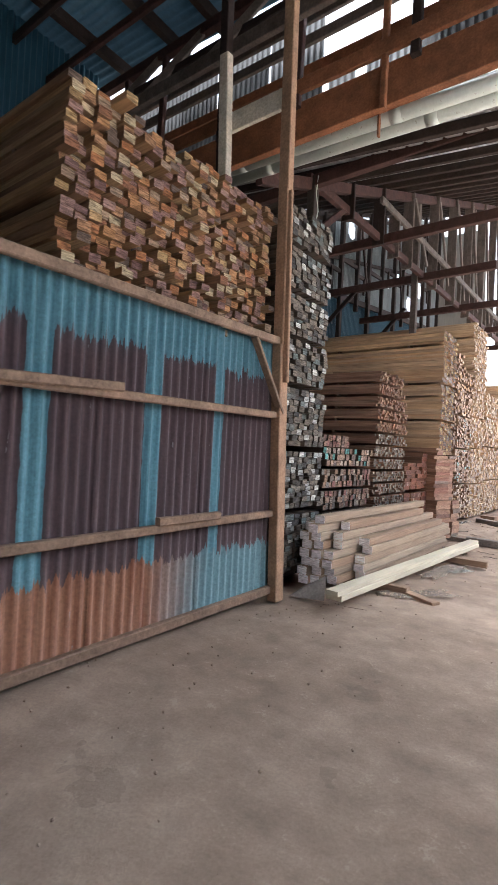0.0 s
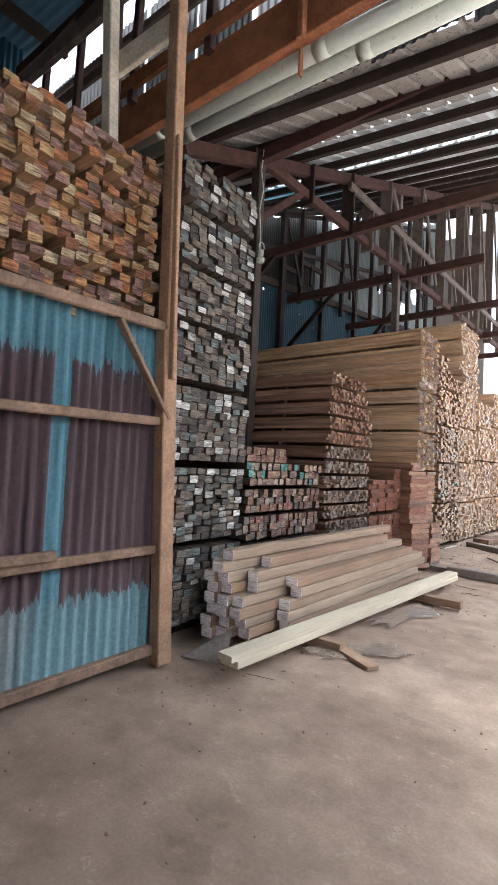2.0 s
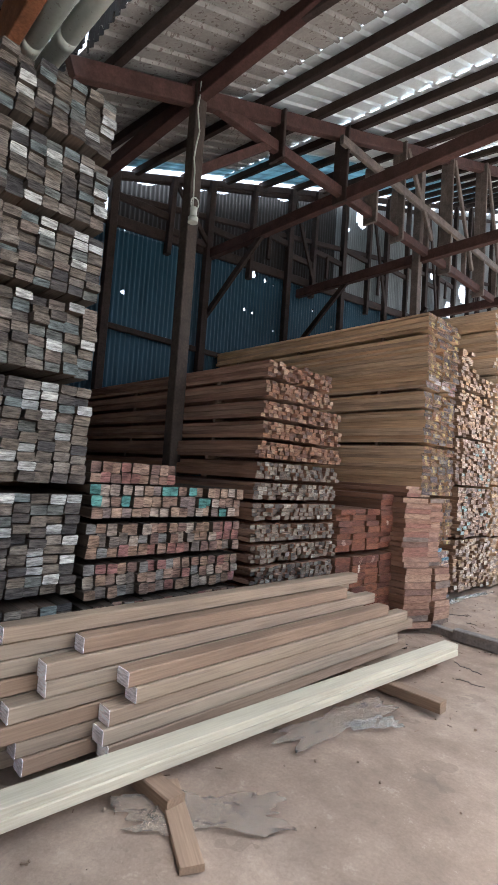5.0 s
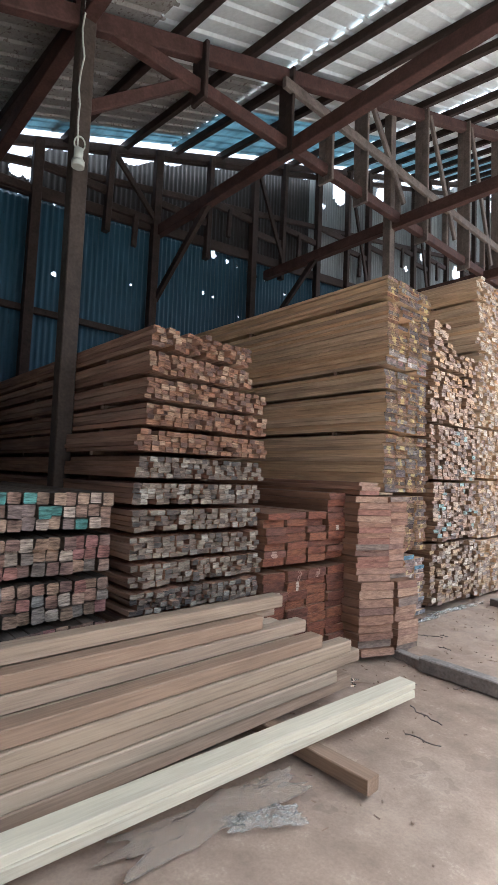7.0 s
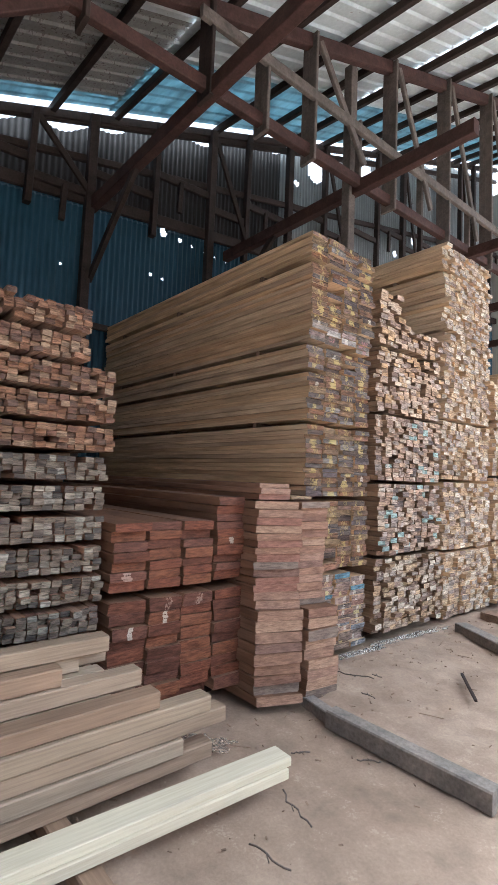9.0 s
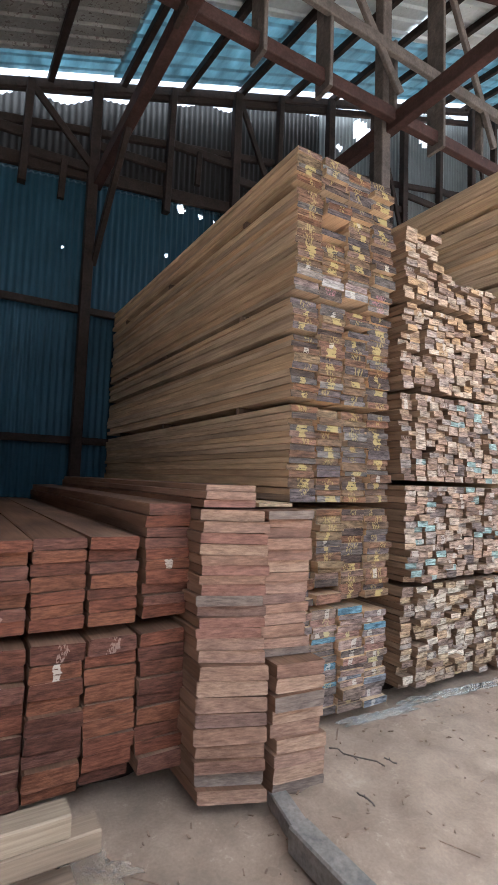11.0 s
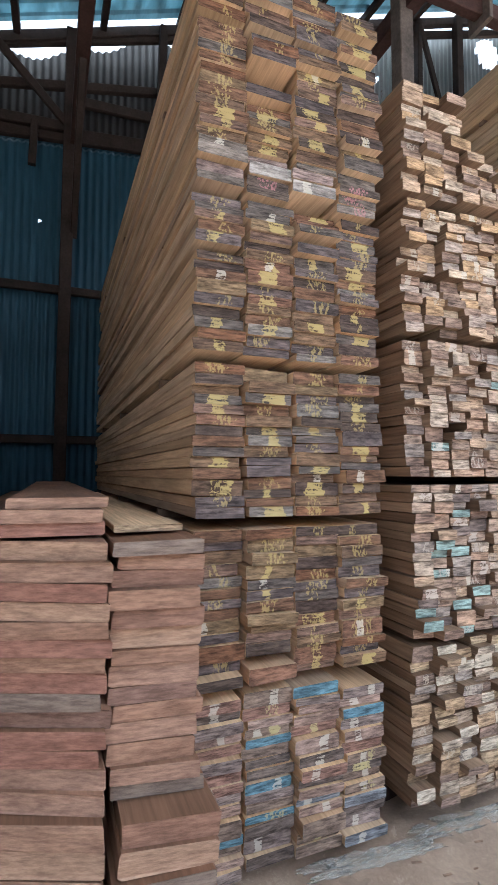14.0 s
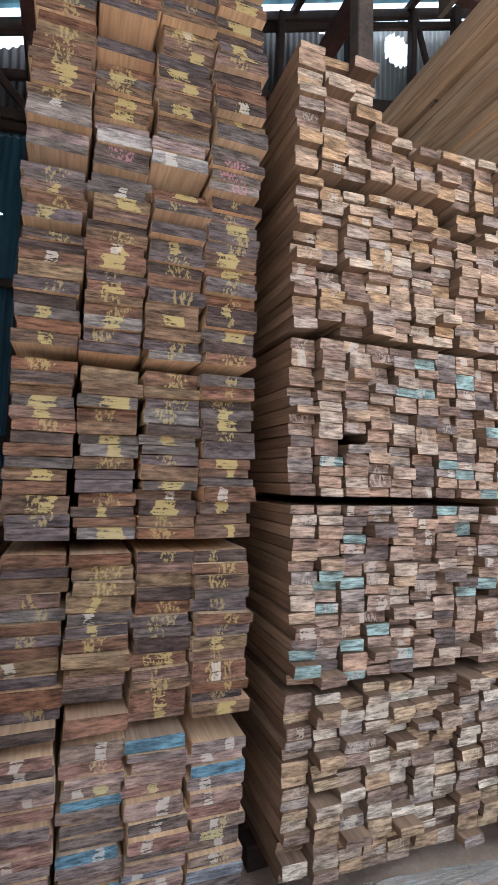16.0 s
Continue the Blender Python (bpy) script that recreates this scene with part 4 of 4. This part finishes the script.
# more stacks further along
for j, (y0, y1, tiers) in enumerate(((11.28, 12.4, (0.12, 0.85, 1.62, 2.3, 3.3, 4.0, 4.33)), (12.55, 13.7, (0.12, 0.9, 1.7, 2.4, 2.95)), (13.8, 15.0, (0.12, 0.9, 1.7, 2.5, 3.3)), (15.1, 16.4, (0.12, 0.9, 1.7, 2.5, 3.4)), (16.5, 18.4, (0.12, 0.9, 1.7, 2.5, 3.6)))):
    for i in range(len(tiers) - 1):
        bundle("batten_bundle", "tier of tan battens in a tall stack", "far batten stacks", y0, y1, tiers[i], tiers[i + 1], XF, 0.13, 0.05, HONEY_SIDE, TAN_END, jx=0.025, roll=1.2, seed=170 + 10 * j + i, joined=j > 0)


def make_bearers():
    for y0, y1 in ((1.6, 3.8), (3.96, 4.88), (4.9, 6.2), (6.3, 7.42), (7.44, 8.46), (9.07, 9.94), (10.05, 11.2), (11.26, 12.42), (12.5, 13.75), (13.8, 16.4), (16.5, 18.4)):
        for x in (-3.05, -4.7, -6.3):
            top = 0.2 if 4.8 < y0 < 5 else 0.16 if 10 < y0 < 11 else 0.14 if 6 < y0 < 7 else 0.12 if y0 > 7 else 0.1
            b = thing("bearer", (x, (y0 + y1) / 2, 0), "rough dark timber bearer under a lumber stack", "bearer", "bearers under the stacks")
            part("beam", beam_bm((x, y0, top / 2 - 0.02), (x, y1, top / 2 - 0.02), 0.12, top + 0.04 - 0.002), OLD_TIMBER, b)


make_bearers()

# ---- loose timber in front ----


def loose(label, a, b, w, h, side, end=None, group="loose timbers", roll=0.0):
    a, b = Vector(a), Vector(b)
    d = (b - a)
    m = Matrix.Translation(a) @ (-d).to_track_quat("X", "Z").to_matrix().to_4x4() @ pose(0, 0, 0, roll, 0, 0)
    base = thing("squared_timber", m, label, "timber", group)
    bm = bmesh.new()
    add_board(bm, Matrix.Identity(4), w, h, d.length)
    new("timber", mesh_from("timber", bm, side, end or side)).parent = base
    if end:
        bm = bmesh.new()
        add_board(bm, Matrix.Translation((0.003, 0, 0)), w * 0.985, h * 0.985, 0.003)
        ob = new("painted_end", mesh_from("painted_end", bm, end, end))
        ob.parent = base
        tagged(ob, "whitewashed end")
    return base


r = random.Random(5)
PILE = ((-2.54, 0.105, 4.33, 0, 7, 2.95), (-2.43, 0.105, 4.35, 0, 8, 3.0), (-2.315, 0.105, 4.42, 0, 4, 3.18), (-2.31, 0.1, 4.56, 4, 5, 2.85), (-2.30, 0.1, 4.5, 5, 6, 2.9),
        (-2.32, 0.1, 4.74, 6, 7, 2.45), (-2.19, 0.11, 4.80, 0, 3, 2.95), (-2.185, 0.11, 4.92, 3, 4, 2.85), (-2.19, 0.115, 4.96, 4, 5, 2.62))
for x, w, ya, first, last, n in PILE:
    for row in range(first, last):
        z = 0.08 + row * 0.085 + 0.0425
        y0 = ya + r.gauss(0, 0.035)
        loose("fresh-sawn squared timber with a whitewashed end", (x + r.uniform(-0.012, 0.012), y0, z), (x + r.uniform(-0.025, 0.025), y0 + n + r.uniform(-0.16, 0.12), z), w, r.uniform(0.078, 0.083), FRESH_SIDE, FRESH_END, "pile of fresh timbers")
loose("pale planed timber lying before the pile", (-2.03, 3.98, 0.115), (-1.83, 8.02, 0.115), 0.16, 0.05, PALE_SIDE)
loose("pale planed timber lying before the pile", (-2.03, 3.93, 0.16), (-1.83, 8.05, 0.16), 0.13, 0.045, PALE_SIDE)
for y, x0, x1 in ((4.95, -2.5, -1.72), (7.0, -2.5, -1.42)):
    loose("greyish bearer timber lying on the earth", (x0, y, 0.04), (x1, y + 0.02, 0.04), 0.1, 0.08, FRESH_SIDE, None, "ground bearers")
loose("thin grey board edging the raised sand", (-2.5, 8.86, 0.035), (-2.02, 8.765, 0.035), 0.09, 0.09, WEATHERED, None, "sleepers")
loose("grey squared sleeper edging the raised sand", (-2.1, 8.755, 0.06), (-1.06, 8.775, 0.045), 0.11, 0.115, WEATHERED, None, "sleepers")
loose("grey squared sleeper lying on the sand", (-2.5, 11.28, 0.12), (-1.5, 10.72, 0.12), 0.14, 0.1, WEATHERED, None, "sleepers")

r = random.Random(77)
for k in range(5):
    x, y, a = -2.9 - 0.25 * k * r.random(), 6.7 + 0.12 * k, r.uniform(-0.3, 0.3)
    loose("pale offcut lying on the lath stack", (x, y, 2.56), (x - 0.5 * r.uniform(0.6, 1.2), y + a, 2.56), 0.07, 0.035, FRESH_SIDE, None, "offcuts on the laths")


def run_bm(pts, r, sides=6):
    """A thin round run through points, as one skin."""
    bm = bmesh.new()
    rings = []
    for i, p in enumerate(pts):
        d = (pts[min(i + 1, len(pts) - 1)] - pts[max(i - 1, 0)]).normalized()
        a = d.orthogonal().normalized() if not rings else (side - d * side.dot(d)).normalized()
        side = a
        b = d.cross(a)
        rings.append([bm.verts.new(p + (a * math.cos(k * math.tau / sides) + b * math.sin(k * math.tau / sides)) * r) for k in range(sides)])
    for r0, r1 in zip(rings, rings[1:]):
        for k in range(sides):
            bm.faces.new((r0[k], r0[(k + 1) % sides], r1[(k + 1) % sides], r1[k])).smooth = True
    bm.faces.new(rings[0][::-1])
    bm.faces.new(rings[-1])
    return bm


def make_hanging_lamp():
    lamp = thing("lamp_socket", (-3.75, 6.27, 4.0), "white lamp holder hanging from a cable on the column", "lamp")
    part("holder", tube_bm((-3.74, 6.25, 4.12), (-3.74, 6.25, 4.02), 0.035, 14), PVC, lamp)
    part("bulb_cap", tube_bm((-3.74, 6.25, 4.02), (-3.74, 6.25, 3.97), 0.05, 14), PVC, lamp)
    pts = [Vector((-3.76 + 0.02 * math.sin(i * 1.3), 6.24 + 0.01 * math.cos(i * 2.1), 4.12 + 0.13 * i)) for i in range(11)]
    part("cable", run_bm(pts, 0.007), PVC, lamp)
    loop = [Vector((-3.73 + 0.01 * math.cos(i * math.tau / 14), 6.25 + 0.04 * math.cos(i * math.tau / 14), 4.16 + 0.06 * math.sin(i * math.tau / 14))) for i in range(15)]
    part("cable_coil", run_bm(loop, 0.006), PVC, lamp)


make_hanging_lamp()


def plastic_mat(name, low, high, alpha):
    m, nt, b = mat(name)
    tc = nt.nodes.new("ShaderNodeTexCoord")
    n = noise_tex(nt, tc.outputs["Object"], 9.0, 5.0, 0.65)
    c = ramp(nt, n, [(0.3, low), (0.65, high)])
    nt.links.new(c, b.inputs["Base Color"])
    b.inputs["Roughness"].default_value = 0.65
    b.inputs["Alpha"].default_value = alpha
    bump(nt, b, n, 0.25, 0.02)
    return m


PLASTIC = plastic_mat("dusty_plastic", (0.30, 0.225, 0.165), (0.46, 0.365, 0.285), 0.42)
MILKY = plastic_mat("milky_plastic", (0.31, 0.275, 0.235), (0.58, 0.54, 0.48), 0.3)


def film(label, cx, cy, w, d, turn, seed, rise=0.06, skin=None):
    """A crumpled plastic film on the earth, folded into ridges."""
    rr = random.Random(seed)
    nx, ny = 60, 26
    bm = bmesh.new()
    ph = rr.uniform(0, 9)
    rot = Matrix.Rotation(turn, 3, "Z")
    g = []
    for i in range(nx + 1):
        row = []
        for j in range(ny + 1):
            u, v = i / nx - 0.5, j / ny - 0.5
            edge = 1 + 0.5 * noise.noise((u * 4 + ph, v * 4, seed)) + 0.2 * noise.noise((u * 13, v * 11 + ph, seed))
            fold = 0.6 * abs(noise.noise((u * 7 + ph, v * 5, seed * 1.7))) + 0.5 * abs(noise.noise((u * 19 + ph, v * 9, seed * 2.3)))
            p = rot @ Vector((u * w * edge, v * d * edge, 0))
            row.append(bm.verts.new((cx + p.x, cy + p.y, 0.008 + sand_rise(cx + p.x, cy + p.y) + rise * fold * max(0.0, 1 - 2.2 * max(abs(u), abs(v)) ** 2))))
        g.append(row)
    for i in range(nx):
        for j in range(ny):
            bm.faces.new((g[i][j], g[i + 1][j], g[i + 1][j + 1], g[i][j + 1])).smooth = True
    ob = new("plastic_film", mesh_from("plastic_film", bm, skin or PLASTIC))
    mod = ob.modifiers.new("skin", "SOLIDIFY")
    mod.thickness = 0.002
    return tagged(ob, label, "plastic film", "scraps of plastic film")


film("crumpled dusty plastic film lying beside the timber pile", -1.78, 6.35, 0.9, 0.22, 1.5, 3, 0.05)
film("crumpled dusty plastic film lying beside the timber pile", -1.66, 5.05, 0.7, 0.25, 0.9, 4, 0.05)
film("crumpled milky plastic film at the foot of the batten stack", -2.7, 10.65, 1.2, 0.1, 1.5, 5, 0.05, MILKY)
film("crumpled milky plastic film at the foot of the batten stack", -2.7, 9.85, 0.6, 0.09, 1.5, 6, 0.05, MILKY)
film("torn milky corner of plastic film beside the timber pile", -1.62, 6.45, 0.36, 0.12, 1.1, 8, 0.06, MILKY)
film("crumpled milky plastic film at the foot of the red planks", -2.42, 7.95, 0.35, 0.16, 0.6, 7, 0.06)


def make_scrap_sheet():
    bm = bmesh.new()
    v = [bm.verts.new(p) for p in ((-2.52, 4.02, 0.01), (-2.2, 4.12, 0.015), (-2.28, 4.3, 0.2), (-2.5, 4.22, 0.06))]
    bm.faces.new((v[0], v[1], v[2]))
    bm.faces.new((v[0], v[2], v[3]))
    ob = new("sheet_scrap", mesh_from("sheet_scrap", bm, WEATHERED))
    mod = ob.modifiers.new("skin", "SOLIDIFY")
    mod.thickness = 0.003
    tagged(ob, "bent grey scrap of sheet metal by the gate post", "metal scrap")


make_scrap_sheet()


def make_litter():
    """Splinters, chips and clods strewn over the earth."""
    rr = random.Random(31)
    chips, clods = bmesh.new(), bmesh.new()
    for k in range(300):
        near = rr.random() < 0.85
        x = -2.62 + abs(rr.gauss(0, 0.4)) if near else rr.uniform(-2.5, 0.5)
        y = rr.uniform(4.0, 12.8) if near else rr.uniform(6.5, 12)
        a = rr.uniform(0, math.tau)
        ln = rr.uniform(0.01, 0.04) if rr.random() < 0.96 else rr.uniform(0.1, 0.22)
        w = rr.uniform(0.003, 0.011)
        d = Vector((math.cos(a), math.sin(a), rr.uniform(-0.03, 0.03))) * ln
        z = 0.03 * (noise.noise((x * 0.5, y * 0.5, 3)) + 0.5 * noise.noise((x * 1.7, y * 1.7, 5))) + 0.002 + sand_rise(x, y)
        beam_bm((x, y, z), Vector((x, y, z)) + d, w, 0.004, chips, bevel=0.001)
    for k in range(380):
        x, y = (-2.6 + abs(rr.gauss(0, 0.6)), rr.uniform(1.0, 12.5)) if rr.random() < 0.6 else (rr.uniform(-2.4, 1.5), rr.uniform(0.5, 12))
        s = rr.uniform(0.003, 0.011)
        z = 0.03 * (noise.noise((x * 0.5, y * 0.5, 3)) + 0.5 * noise.noise((x * 1.7, y * 1.7, 5))) + sand_rise(x, y)
        m = Matrix.Translation((x, y, z)) @ Euler((rr.random() * 6, rr.random() * 6, 0)).to_matrix().to_4x4() @ Matrix.Diagonal((s, s * rr.uniform(0.6, 1.3), s * 0.7, 1))
        bmesh.ops.create_icosphere(clods, subdivisions=1, radius=1.0, matrix=m)
    tagged(new("wood_chips", mesh_from("wood_chips", chips, RAIL_TIMBER)), "splinters and wood chips strewn over the earth", "wood chips", kind="stuff")
    tagged(new("clods", mesh_from("clods", clods, GROUND)), "small clods and pebbles on the earth", "clods", kind="stuff")


make_litter()


def make_twig(x0, y0, x1, y1, z, seed):
    """A crooked twig or root end lying on the earth."""
    rr = random.Random(seed)
    a, b = Vector((x0, y0, z)), Vector((x1, y1, z))
    across = Vector((b.y - a.y, a.x - b.x, 0)) * 0.06
    pts = [a.lerp(b, i / 7) + across * rr.uniform(-1, 1) + Vector((0, 0, 0.006 + 0.008 * rr.random())) for i in range(8)]
    tw = thing("twig", a, "crooked dark twig lying on the trodden earth", "twig", "twigs on the earth")
    part("stem", run_bm(pts, 0.004), FRAME_TIMBER, tw)
    part("side_shoot", run_bm([pts[3], pts[3] + across * 0.8 + Vector((0, 0, 0.012)), pts[4] + across * 1.6], 0.0025), FRAME_TIMBER, tw)


for k, place in enumerate(((-2.53, 9.29, -2.25, 9.43, 0.09), (-2.15, 9.14, -2.04, 9.15, 0.09), (-2.31, 9.49, -2.24, 9.51, 0.09), (-1.78, 7.99, -1.51, 7.93, 0.02), (-1.72, 8.53, -1.63, 8.63, 0.02), (-1.99, 8.28, -1.94, 8.38, 0.02), (-1.6, 7.63, -1.39, 7.68, 0.02))):
    make_twig(*place, 300 + k)
loose("thin stick lying on the sand", (-1.9, 10.1, 0.1), (-1.6, 9.7, 0.1), 0.02, 0.015, OLD_TIMBER, None, "sticks")
loose("short flat offcut lying on the earth", (-1.9, 5.05, 0.025), (-1.4, 4.82, 0.02), 0.1, 0.03, FRESH_SIDE, None, "offcuts on the earth")
loose("flat weathered board lying along the stacks", (-2.45, 11.9, 0.12), (-2.1, 13.6, 0.12), 0.3, 0.09, RAIL_TIMBER, None, "sleepers")
